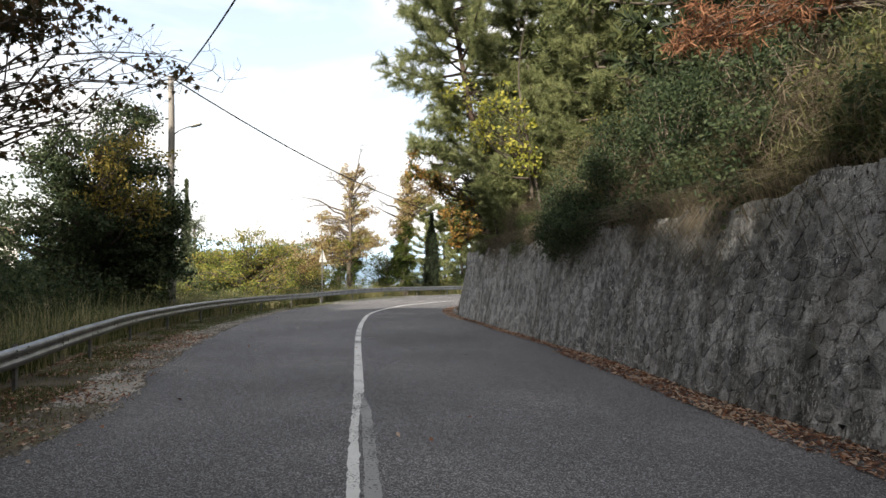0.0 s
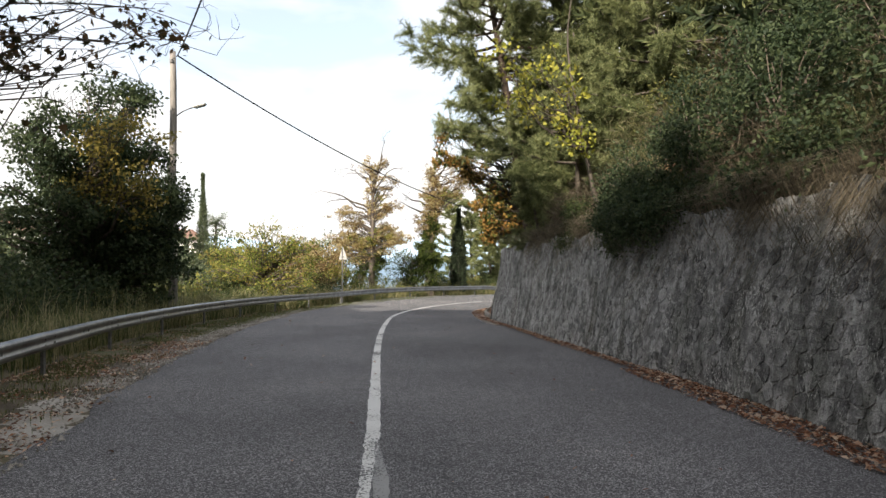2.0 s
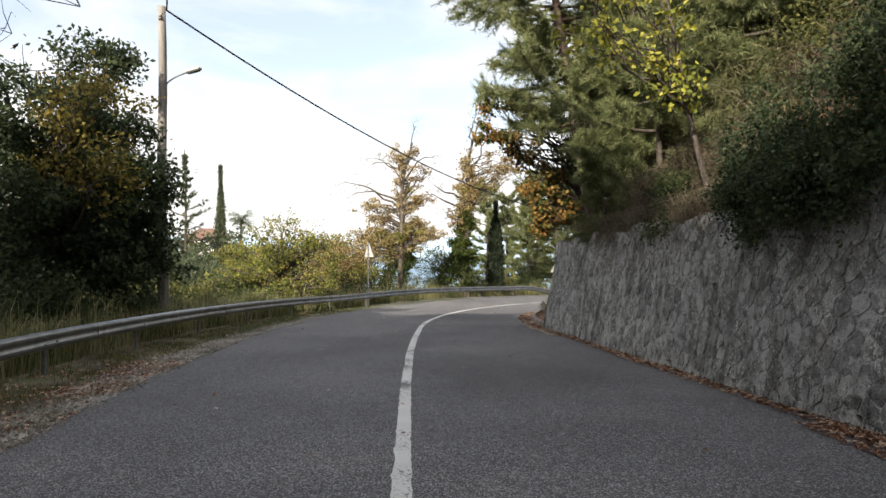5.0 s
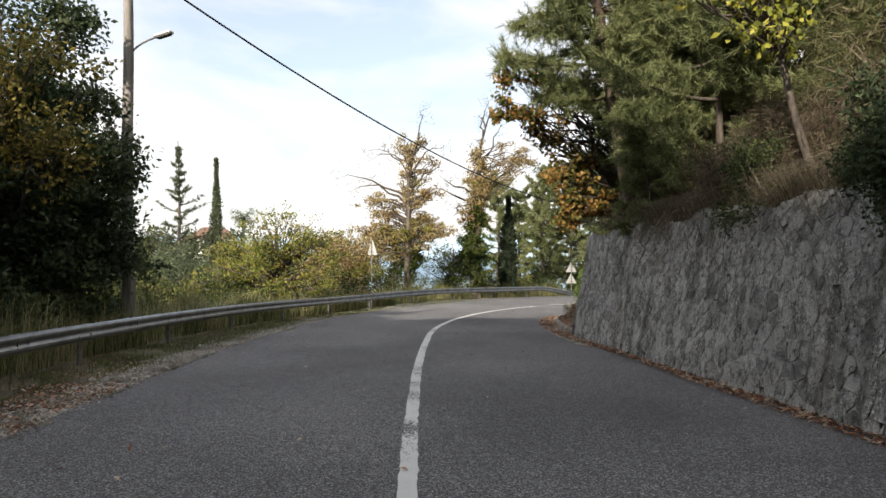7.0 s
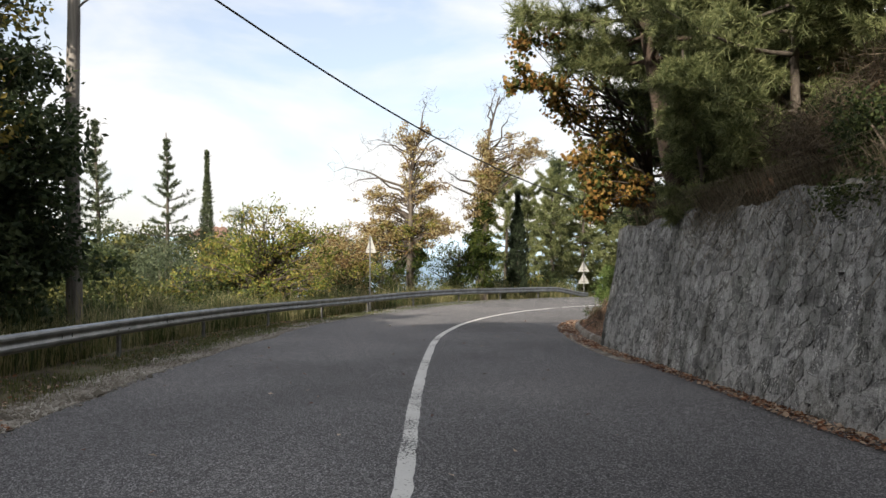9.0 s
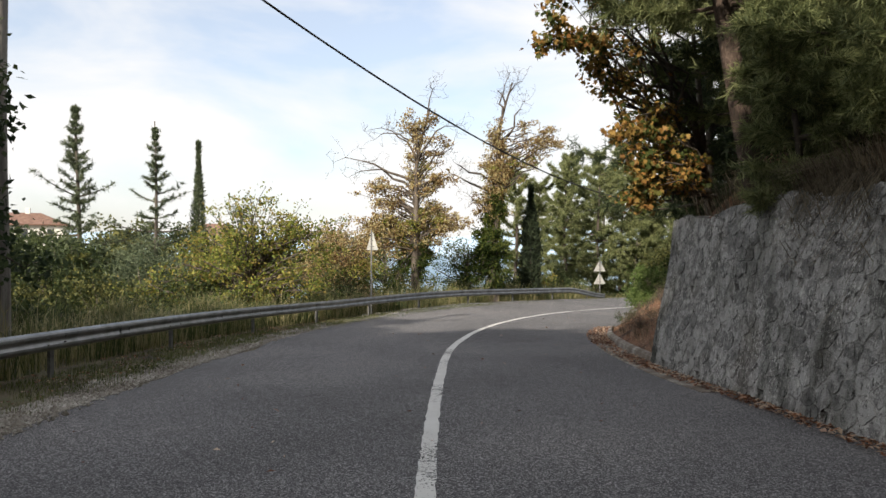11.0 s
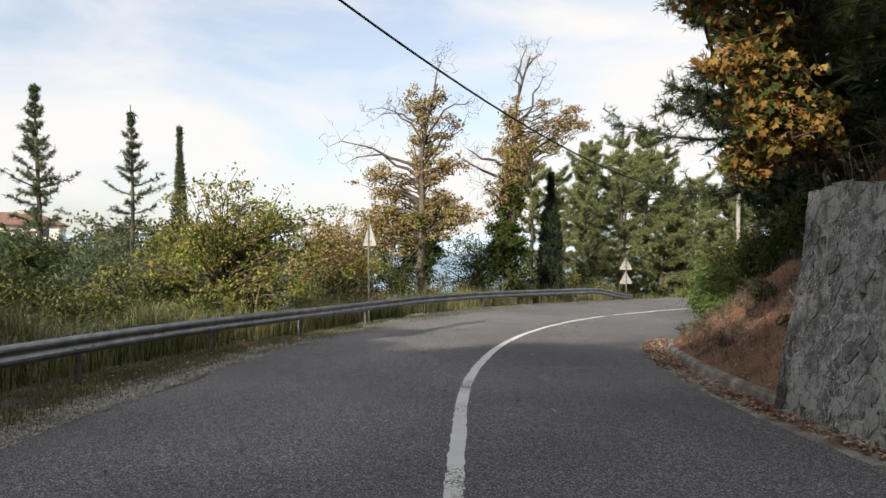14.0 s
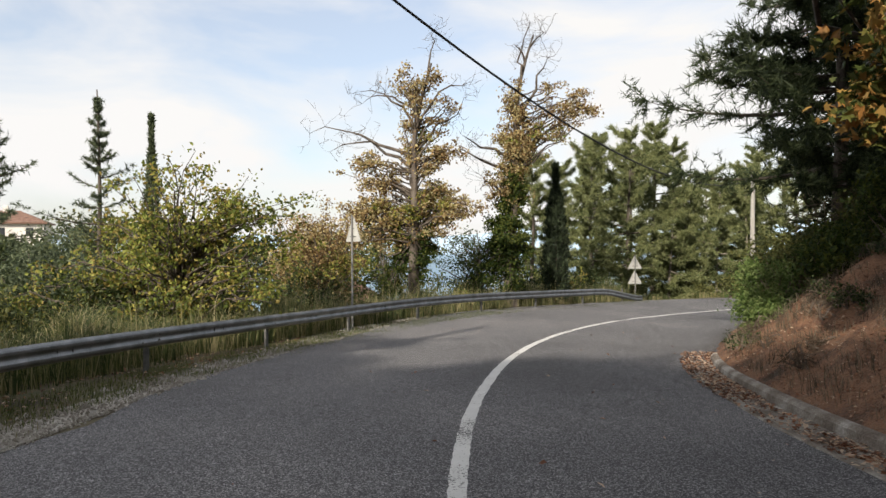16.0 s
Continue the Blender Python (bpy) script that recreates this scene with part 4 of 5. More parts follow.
def blades(name, feet, height, width, mat, label, category, seed, lean=0.5, bias=(0, 0, 0), sink=0.03, kind="stuff", parent=None):
    """Grass blades, each a bent strip of three faces, at the given feet."""
    rng = np.random.default_rng(seed)
    f = np.asarray(feet, float)
    n = len(f)
    a = rng.uniform(0, 6.28, n)
    h = height * rng.uniform(0.45, 1.2, (n, 1))
    d = np.column_stack([np.cos(a), np.sin(a), np.zeros(n)]) * rng.uniform(0.1, 1, (n, 1)) * lean + np.array(bias)
    side = np.column_stack([-np.sin(a + 0.6), np.cos(a + 0.6), np.zeros(n)]) * width
    up = np.array([0, 0, 1.0])
    p0 = f - up * sink
    p1 = f + (up * 0.62 + d * 0.25) * h
    p2 = f + (up * (0.95 - 0.25 * np.linalg.norm(d, axis=1, keepdims=True)) + d * 0.95) * h
    v = np.stack([p0 - side, p0 + side, p1 + side * 0.8, p1 - side * 0.8, p2], 1)
    i = np.arange(n)[:, None] * 5
    me = mesh_of(name, v, [i + np.array([[0, 1, 2, 3]]), i + np.array([[3, 2, 4]])], mat)
    ob = part(name, me, parent)
    return tagged(ob, label, category, kind=kind) if parent is None else ob


# -- beyond the guardrail: the dark oak, the overhanging plane tree, the thicket --
clumped("oak_tree", (-13.1, 24.6), (0.2, 0.1, 6.6), 0.24,
        [(-0.2, 0, 6.1, 2.2, 2.2, 1.6, 30), (-0.6, -0.4, 4.0, 3.3, 2.8, 1.5, 44), (0.4, 0, 2.1, 3.2, 2.6, 1.2, 32), (2.3, 0.2, 3.4, 1.2, 1.5, 1.8, 26), (1.7, 0, 5.7, 1.2, 1.3, 1.0, 12), (-1.6, 0, 1.2, 2.4, 2.2, 0.9, 14), (2.4, -0.2, 1.9, 1.1, 1.2, 0.8, 10), (0.9, 0.5, 7.9, 1.3, 1.2, 0.6, 14), (2.8, -0.7, 4.0, 0.9, 0.8, 1.6, 20)], OAK_LEAF,
        "dense dark green oak tree with some yellow leaves behind the guardrail", leaf=(0.15, 0.09), per=260, size=0.5, seed=11,
        extra=[([(2.3, -1.9, 6.2, 1.2, 0.7, 0.6, 12), (3.1, -1.7, 4.6, 1.1, 0.6, 0.35, 9), (1.9, -2.2, 5.2, 0.7, 0.5, 0.5, 5)], YELLOW_LEAF, (0.13, 0.085), 110, "yellowing leaves")])
clumped("plane_tree", (-11.2, 13.4), (0.6, 0.8, 10.5), 0.3,
        [(-0.4, 0, 6.8, 2.2, 2.4, 2.0, 22), (0.8, 1.0, 8.6, 2.2, 2.0, 1.1, 20), (-0.9, 0.4, 4.4, 1.6, 1.9, 1.6, 18), (-0.9, 0.2, 2.2, 1.5, 1.8, 1.4, 16)], PLANE_DARK,
        "plane tree with dark brown-green leaves reaching over the road", leaf=(0.19, 0.2), per=70, size=0.6, seed=5, lobes=True, limb_r=0.026, bare_r=0.03,
        extra=[([(3.4, 3.2, 7.3, 1.6, 1.3, 0.7, 13), (2.4, 2.6, 8.4, 1.7, 1.2, 0.8, 14), (1.6, 2.2, 6.2, 1.3, 1.0, 0.8, 9)], PLANE_DARK, (0.17, 0.2), 20, "")],
        twig_bare=[(5.3, 4.2, 6.9), (4.9, 4.6, 7.6), (3.8, 3.8, 6.2), (2.6, 3.4, 5.4), (4.4, 4.0, 7.2)])
clumped("oak_tree", (-17.5, 17.5), (0.3, 0.2, 6.5), 0.25, [(0, 0, 4.6, 3.0, 2.8, 2.4, 46), (0.5, 0.2, 2.0, 3.0, 2.6, 1.2, 24)], OAK_LEAF,
        "dark evergreen oak on the slope below the road", leaf=(0.18, 0.11), per=230, size=0.6, seed=17,
        extra=[([(1.5, -1.6, 3.0, 1.6, 1.0, 1.6, 7)], RUST_LEAF, (0.13, 0.08), 120, "rusty brown leaves")])
# trees behind the start of the walk, whose shade lies over the road
for k, (px, py, hh) in enumerate([(-7.7, 2.8, 15.5), (-13.0, 3.0, 18.0), (-15.2, 9.2, 15.5), (-6.3, -3.2, 15.0), (-8.2, -8.5, 19.0), (-4.2, -8.0, 11.5), (-4.6, -17.5, 17.5), (-1.5, -25.0, 21.5), (-8.5, -27.0, 22.0), (-14.5, -5.0, 20.0), (-10.5, 0.5, 21.0), (-8.8, 6.2, 15.5), (-5.4, -11.0, 14.5), (-11.8, 8.2, 15.0), (-12.8, 5.6, 18.0), (-5.3, -0.6, 14.0), (-5.0, -4.6, 12.2), (-9.8, -5.2, 21.0)]):
    clumped("oak_tree", (px, py), (0.3, 0.3, hh * 0.85), 0.3, [(0, 0, hh * 0.64, 3.7, 3.4, hh * 0.34, 64), (0, 0, hh * 0.3, 3.2, 3.0, hh * 0.2, 12)], OAK_LEAF,
            "tall leafy oak shading the road", leaf=(0.75, 0.6), per=80, size=1.0, twig_count=0, seed=40 + k, group="roadside oaks")

# yellow-green shrub trees behind the rail
clumped("shrub_tree", (-11.6, 38.6), (0.3, 0.2, 3.9), 0.1,
        [(0.4, 0, 3.7, 2.2, 1.6, 1.0, 30), (-1.4, 0, 2.6, 1.9, 1.5, 1.0, 24), (2.1, 0.3, 2.7, 1.4, 1.3, 1.0, 20), (-2.7, 0, 1.6, 1.5, 1.2, 0.9, 18), (0.1, -0.3, 4.8, 0.9, 0.8, 0.6, 7), (2.5, 0.3, 3.7, 1.3, 1.0, 0.6, 12), (1.4, 0.2, 4.5, 0.9, 0.8, 0.4, 6), (1.2, -0.4, 1.6, 2.4, 1.2, 0.7, 18), (-0.6, -0.6, 1.2, 2.6, 1.0, 0.6, 14)],
        LIME_LEAF, "spreading shrub tree with yellow-green autumn leaves behind the guardrail", leaf=(0.11, 0.08), per=82, size=0.33, seed=21, attach=(0.02, 0.5), limb_r=0.06)
clumped("shrub_tree", (-9.4, 44.8), (0.2, 0.1, 3.6), 0.1,
        [(0, 0, 3.6, 1.7, 1.3, 0.9, 20), (-0.3, 0, 2.2, 2.0, 1.4, 0.9, 18)], RUST_LEAF, "thin shrub tree with rusty and pale leaves", leaf=(0.1, 0.07), per=190, size=0.42, seed=23,
        attach=(0.02, 0.5), limb_r=0.05, extra=[([(0.2, 0, 2.2, 1.9, 1.2, 1.2, 14)], LIME_LEAF, (0.1, 0.07), 170, "yellow-green leaves")])
clumped("shrub_tree", (-15.4, 45.5), (0.2, 0.1, 3.6), 0.12, [(0, 0, 3.1, 2.2, 1.8, 1.1, 28), (0.8, 0, 1.6, 2.6, 1.6, 0.9, 24)], LIME_LEAF,
        "yellow-green shrub tree on the slope", leaf=(0.12, 0.08), per=190, size=0.45, seed=29, attach=(0.02, 0.5), limb_r=0.06)
clumped("shrub_tree", (-14.0, 57.0), (0.2, 0.1, 5.4), 0.12, [(0, 0, 4.7, 2.2, 1.8, 1.2, 26), (0.4, 0, 3.0, 2.8, 1.6, 1.1, 26)], RUST_LEAF,
        "pale autumn tree on the slope behind the shrubs", leaf=(0.15, 0.1), per=150, size=0.5, seed=31, attach=(0.05, 0.6), limb_r=0.06)
clumped("shrub_tree", (-5.0, 56.5), (0.2, 0.1, 4.2), 0.12, [(0, 0, 3.2, 2.6, 1.6, 1.3, 24), (0.4, 0, 1.6, 2.8, 1.6, 0.9, 20)], SHRUB_LEAF,
        "dark evergreen shrub tree behind the bend", leaf=(0.14, 0.07), per=150, size=0.5, seed=33, attach=(0.05, 0.6), limb_r=0.06)

# the two tall autumn trees at the bend
clumped("autumn_tree", (-6.9, 49.2), (0.5, 0, 10.4), 0.26,
        [(-0.1, 0, 9.6, 1.1, 0.9, 0.8, 14), (-0.1, 0, 7.2, 0.55, 0.5, 1.5, 14), (1.2, 0, 6.6, 1.0, 0.7, 0.45, 10), (-2.1, 0, 6.0, 1.4, 1.0, 0.6, 13), (-0.2, 0, 5.0, 2.5, 1.5, 0.9, 34), (-2.2, 0, 4.4, 1.3, 1.0, 0.7, 14),
         (1.9, 0, 4.5, 1.2, 0.9, 0.5, 16), (-0.8, 0, 3.5, 2.5, 1.3, 0.8, 22), (1.1, 0, 8.4, 0.8, 0.6, 0.7, 6)], RUST_LEAF,
        "tall half-bare tree with rust and tan autumn leaves and ivy", leaf=(0.12, 0.085), per=125, size=0.33, seed=61, limb_r=0.045, rise=(0.72, 0.97),
        extra=[([(-0.4, 0, 4.4, 2.6, 1.3, 0.9, 16), (-1.8, 0, 3.6, 1.4, 1.0, 0.8, 8), (0.2, 0, 7.0, 0.7, 0.6, 1.6, 5)], LIME_LEAF, (0.11, 0.075), 150, "yellow-green leaves"), ([(0.1, 0, 2.6, 0.7, 0.6, 1.4, 18), (-0.6, 0, 1.6, 1.4, 0.8, 0.8, 12)], IVY_LEAF, (0.12, 0.085), 180, "ivy leaves")],
        twig_bare=[(-4.3, -0.3, 7.6), (-3.6, 0.2, 6.9), (-2.2, 0, 8.8), (0.8, 0, 11.7), (2.2, 0.2, 9.6), (1.9, 0, 8.6), (-2.6, 0.5, 9.4)])
clumped("autumn_tree", (-3.1, 52.4), (0.9, 0, 12.4), 0.28,
        [(0.2, 0, 7.8, 0.75, 0.7, 1.9, 30), (2.4, 0, 9.4, 1.2, 0.9, 0.9, 14), (3.6, 0, 9.0, 0.8, 0.6, 0.4, 8), (1.4, 0, 7.9, 1.1, 0.8, 0.5, 10), (0.3, 0, 9.6, 0.6, 0.5, 0.9, 8), (-0.3, 0, 5.8, 1.0, 0.8, 1.0, 16)],
        RUST_LEAF, "tall half-bare tree with tan leaves above an ivy-clad trunk", leaf=(0.12, 0.085), per=135, size=0.33, seed=67, limb_r=0.045, rise=(0.72, 0.97),
        extra=[([(0.2, 0, 7.2, 0.8, 0.7, 2.0, 10), (1.4, 0, 7.8, 1.2, 0.8, 0.6, 5)], LIME_LEAF, (0.11, 0.075), 140, "yellow-green leaves"), ([(-0.1, 0, 3.0, 0.95, 0.8, 1.8, 36), (-0.7, 0, 1.6, 1.6, 1.0, 1.0, 26), (0.1, 0, 5.4, 0.8, 0.6, 1.1, 16)], IVY_LEAF, (0.13, 0.09), 210, "dark green ivy")],
        twig_bare=[(-2.8, 0, 7.3), (-2.2, 0, 8.0), (0.9, 0, 12.9), (1.6, 0, 12.4), (0.2, 0.2, 12.0), (2.0, 0, 11.4), (-1.4, 0, 6.2)])

column_cypress((-0.95, 55.2), 6.9, 0.66, CYPRESS_LEAF, "dark narrow cypress behind the guardrail", 71, 9000)
column_cypress((-21.0, 54.0), 7.4 - gz(-21.0, 54.0), 0.5, NEEDLE_GREY, "slender grey-green cypress on the slope", 73, 6000)
for k, (px, py, hh, rr) in enumerate([(-23.3, 53.2, 8.5, 3.0), (-24.2, 47.4, 8.3, 3.2)]):
    pine((px, py), 0, rr, NEEDLE_GREY, "open grey-green conifer with upswept branches", 80 + k, low=0.3, needle=0.22, dens=0.7, per=6, name="conifer_tree", group="conifers", up=1.0, width=0.02, twiggy=False, top=hh, spire=True, skip=0.35)

# pines past the bend
for k, (px, py, hh, rr) in enumerate([(1.9, 65.5, 7.2, 2.8), (4.6, 68, 8.0, 3.0), (7.0, 72, 9.6, 3.2), (-1.8, 69, 7.0, 3.0), (9.6, 77, 8.5, 3.2), (3.2, 75, 9.0, 3.0), (0.2, 71.5, 6.2, 2.8), (6.2, 76.5, 8.2, 3.2)]):
    pine((px, py), 0, rr, NEEDLE, "olive-green pine beyond the guardrail at the bend", 90 + k, low=0.08, needle=0.3, dens=1.7, per=10, group="pines past the bend", width=0.02, twiggy=False, top=hh, skip=0.25, top_sharp=0.66, up=0.85)
for k, (px, py, hh, rr) in enumerate([(11.2, 71.0, 5.0, 2.6), (14.2, 74.5, 6.8, 3.0), (17.5, 74, 8.0, 3.0), (9.6, 73.5, 4.6, 2.8), (13.2, 71.2, 6.0, 2.8), (16.2, 77.5, 8.5, 3.4), (11.8, 76.5, 6.6, 3.2), (7.9, 70.6, 3.8, 2.6)]):
    pine((px, py), 0, rr, NEEDLE, "young bright green pine on the far side of the road", 110 + k, low=0.06, needle=0.3, dens=2.0, per=9, bark=BARK_PALE, group="pines past the bend", radius=0.1, width=0.02, twiggy=False, top=hh, skip=0.2, top_sharp=0.75, up=0.7)

# pines and broadleaves on the bank
pine((2.2, 27.2), 13.0, 4.6, NEEDLE, "large pine with a thick scaly trunk leaning over the stone wall", 130, twiggy=False, low=0.25, needle=0.23, dens=3.0, lean=(-2.6, -0.3), per=19, group="pines on the bank", bark=BARK_PINE, top_sharp=0.55, radius=0.19, width=0.009, skip=0.04)
pine((5.6, 22.4), 9.5, 3.6, NEEDLE, "bright green pine on the steep bank", 160, twiggy=False, low=0.02, needle=0.22, dens=2.2, per=17, lean=(-0.8, 0), group="pines on the bank", radius=0.11, width=0.009)
pine((3.5, 24.6), 6.0, 2.4, NEEDLE, "bright green pine on the steep bank", 161, twiggy=False, low=0.02, needle=0.22, dens=2.2, per=17, lean=(-0.4, 0), group="pines on the bank", radius=0.08, width=0.009)
for k, (px, py, hh, rr) in enumerate([(2.1, 25.7, 3.3, 1.0), (2.9, 26.4, 4.6, 1.3)]):
    pine((px, py), hh, rr, NEEDLE, "young green pine beside the large trunk above the wall", 170 + k, twiggy=False, low=0.05, needle=0.2, dens=2.4, per=16, lean=(-0.3, 0), group="young pines on the bank", radius=0.05, width=0.009)
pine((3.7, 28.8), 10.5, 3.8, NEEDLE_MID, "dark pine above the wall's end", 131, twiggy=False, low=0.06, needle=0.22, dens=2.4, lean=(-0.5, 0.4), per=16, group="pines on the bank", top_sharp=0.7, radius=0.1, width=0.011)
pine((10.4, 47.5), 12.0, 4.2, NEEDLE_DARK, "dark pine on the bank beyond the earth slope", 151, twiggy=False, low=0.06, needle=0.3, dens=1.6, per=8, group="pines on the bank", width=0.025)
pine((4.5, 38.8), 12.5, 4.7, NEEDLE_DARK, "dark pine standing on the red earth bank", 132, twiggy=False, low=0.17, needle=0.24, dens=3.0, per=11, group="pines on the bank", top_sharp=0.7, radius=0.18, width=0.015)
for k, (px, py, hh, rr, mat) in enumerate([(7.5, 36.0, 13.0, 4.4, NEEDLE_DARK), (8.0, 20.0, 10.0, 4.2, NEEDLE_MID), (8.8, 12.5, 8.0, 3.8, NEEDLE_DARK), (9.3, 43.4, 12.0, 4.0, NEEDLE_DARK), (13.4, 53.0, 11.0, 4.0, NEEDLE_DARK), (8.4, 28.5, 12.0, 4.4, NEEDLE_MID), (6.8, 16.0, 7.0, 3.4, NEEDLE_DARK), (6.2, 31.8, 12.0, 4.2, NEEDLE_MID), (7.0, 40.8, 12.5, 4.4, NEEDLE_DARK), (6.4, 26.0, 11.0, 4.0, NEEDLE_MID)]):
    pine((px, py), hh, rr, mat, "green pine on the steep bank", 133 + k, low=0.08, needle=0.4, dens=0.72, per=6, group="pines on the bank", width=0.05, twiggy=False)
plane_foot = np.array((3.0, 31.2, gz(3.0, 31.2) - 0.15, 0, 0, 0, 0))
clumped("plane_tree", (3.0, 31.2), (-0.9, -0.6, 7.0), 0.14,
        [tuple(np.array(q) - plane_foot)[:6] + (q[6],) for q in ((-1.1, 28.5, 5.05, 0.5, 0.6, 0.3, 8), (-0.4, 28.5, 4.65, 0.45, 0.6, 0.4, 9), (0.35, 28.8, 3.3, 0.45, 0.45, 0.4, 9), (0.6, 29.0, 2.55, 0.38, 0.4, 0.4, 9),
                                                                (0.7, 29.3, 1.95, 0.25, 0.35, 0.25, 6), (-0.6, 28.3, 5.8, 0.8, 0.8, 0.5, 9))], PLANE_LEAF,
        "plane tree with orange and yellow-green autumn leaves above the wall", leaf=(0.115, 0.12), per=115, size=0.27, seed=141, lobes=True, limb_r=0.05)
clumped("maple_tree", (3.3, 20.0), (-0.9, -0.2, 7.0), 0.06,
        [(-2.9, -0.8, 4.4, 0.7, 0.8, 0.3, 6), (-2.6, -0.6, 3.3, 0.8, 0.8, 0.25, 5), (-1.5, -0.4, 3.6, 0.7, 0.6, 1.4, 7), (-0.9, -0.3, 2.4, 0.4, 0.5, 0.9, 5)], BRIGHT_YELLOW,
        "slender tree with bright yellow leaves leaning over the wall", leaf=(0.12, 0.1), per=42, size=0.32, seed=143, bark=BARK, limb_r=0.03)
clumped("small_pine", (6.6, 8.9), (-0.4, 0.2, 3.8), 0.09, [(-2.75, 1.2, 5.2 - gz(6.6, 8.9), 0.4, 0.4, 0.22, 8)], DEAD_NEEDLE, "small pine with rust-red dead needles on the bank", leaf=(0.22, 0.022), per=220, size=0.24, seed=147)

# low broadleaf scrub over the whole bank, thickest along the wall top
rngb = np.random.default_rng(200)
scrub_kinds = [(OAK_LEAF, "dark evergreen shrub on the steep bank", (0.085, 0.05), 170), (SHRUB_LEAF, "evergreen shrub on the steep bank", (0.085, 0.05), 170),
               (WIRY, "wiry leafless grey-brown shrub on the steep bank", (0.3, 0.012), 190), (OLIVE_LEAF, "olive-green shrub on the steep bank", (0.085, 0.05), 170),
               (HANG_GRASS, "arching clump of olive-brown grass on the steep bank", (0.42, 0.012), 190)]
spots = [(yv + rngb.uniform(-0.3, 0.3), rngb.uniform(1.0, 1.7)) for yv in np.arange(5.0, 24.0, 0.95)] + [(rngb.uniform(4, 40), rngb.uniform(1.8, 8.5)) for _ in range(105)]
for k, (yy, dd) in enumerate(spots):
    i = int(np.abs(RIGHT[:, 1] - yy).argmin())
    xx = RIGHT[i, 0] + dd
    if yy > 24 and dd < 3.0 or 28 < yy < 38 and dd < 5.0:
        continue
    pick = int(rngb.integers(0, 5)) if dd > 1.8 or rngb.random() < 0.3 else 2
    if dd > 1.8 and 9.5 < yy < 17:
        pick = (0, 0, 2, 0, 0)[pick]
    elif dd > 1.8 and yy >= 17:
        pick = (3, 4, 2, 3, 4)[pick]
    mat, label, lf, pr = scrub_kinds[pick]
    pr, lf = (int(pr * 0.85), lf) if dd < 3.0 else (int(pr * 0.4), (lf[0] * 1.6, lf[1] * 1.7))
    w = rngb.uniform(0.7, 1.0) if dd < 1.8 else rngb.uniform(0.9, 1.6)
    bush((xx, yy), [(-0.1 * w, 0, 0.75 * w, 0.8 * w, 0.95 * w, 0.6 * w, 12)], mat, label, 300 + k, per=pr, leaf=lf, size=0.33 * w, group="shrubs on the bank")
for k, (yy, dd, w) in enumerate([(6.3, 1.3, 1.0), (8.1, 1.35, 1.15), (9.9, 1.3, 1.05), (11.6, 1.35, 1.2), (13.3, 1.3, 1.1), (14.8, 1.35, 1.0), (10.8, 2.6, 1.5), (13.0, 2.7, 1.5), (8.6, 2.7, 1.5), (15.6, 2.5, 1.4), (11.9, 4.4, 1.7), (14.4, 4.3, 1.7), (9.4, 4.5, 1.7)]):
    i = int(np.abs(RIGHT[:, 1] - yy).argmin())
    hang = [(-0.6 * w, 0, 0.1, 0.25, 0.7 * w, 0.35, 5)] if dd < 2 else []
    bush((RIGHT[i, 0] + dd, yy), [(-0.05, 0, 0.75 * w, 0.75 * w, 0.95 * w, 0.65 * w, 13)] + hang, OAK_LEAF if yy > 9 else HANG_GRASS,
         "dark leafy shrub thick above the wall" if yy > 9 else "arching tan and olive grass clump above the wall", 430 + k, per=120, leaf=(0.1, 0.06) if yy > 9 else (0.42, 0.012), size=0.33 * w, group="shrubs above the wall")
for k in range(14):
    yy, dd = rngb.uniform(21.5, 29.0), rngb.uniform(1.1, 3.2)
    i = int(np.abs(RIGHT[:, 1] - yy).argmin())
    mat, label, lf, pr = scrub_kinds[(2, 0, 1)[k % 3]]
    w = rngb.uniform(0.4, 0.75)
    bush((RIGHT[i, 0] + dd, yy), [(-0.1 * w, 0, 0.6 * w, 0.9 * w, 0.95 * w, 0.5 * w, 9)], mat, label, 460 + k, per=60, leaf=(0.2, 0.01) if mat is WIRY else lf, size=0.33 * w, group="shrubs on the bank")
for k in range(22):
    yy, dd = rngb.uniform(30.4, 36.5), rngb.uniform(0.6, 3.4)
    i = int(np.abs(RIGHT[:, 1] - yy).argmin())
    w = rngb.uniform(0.2, 0.45)
    mat, label, lf, pr = scrub_kinds[(2, 2, 1)[k % 3]]
    bush((RIGHT[i, 0] + dd, yy), [(-0.1 * w, 0, 0.5 * w, 0.9 * w, 0.95 * w, 0.4 * w, 7)], mat, ("low wiry dry shrub on the red earth bank", "low wiry dry shrub on the red earth bank", "low olive-green shrub on the red earth bank")[k % 3], 480 + k, per=45,
         leaf=(0.16, 0.008) if mat is WIRY else (0.06, 0.035), size=0.33 * w, group="low shrubs on the earth bank")
# the dark bush that hangs down over the wall
bush((3.75, 17.2), [(-0.1, 0, 1.0, 0.9, 1.7, 1.0, 36), (-0.75, 0.1, 0.15, 0.4, 1.5, 0.6, 26), (-0.75, -0.9, 0.3, 0.4, 0.9, 0.55, 14)], OAK_LEAF, "dark evergreen bush hanging down over the top of the wall", 401,
     per=330, leaf=(0.07, 0.045), size=0.27, z=2.0, sink=0)
bush((4.1, 15.4), [(0, 0, 1.4, 0.9, 1.2, 1.2, 40), (-0.75, 0, 0.2, 0.4, 1.1, 0.55, 16)], OAK_LEAF, "dark evergreen bush crowding over the wall", 405, per=230, leaf=(0.075, 0.05), size=0.3, z=2.1, sink=0)
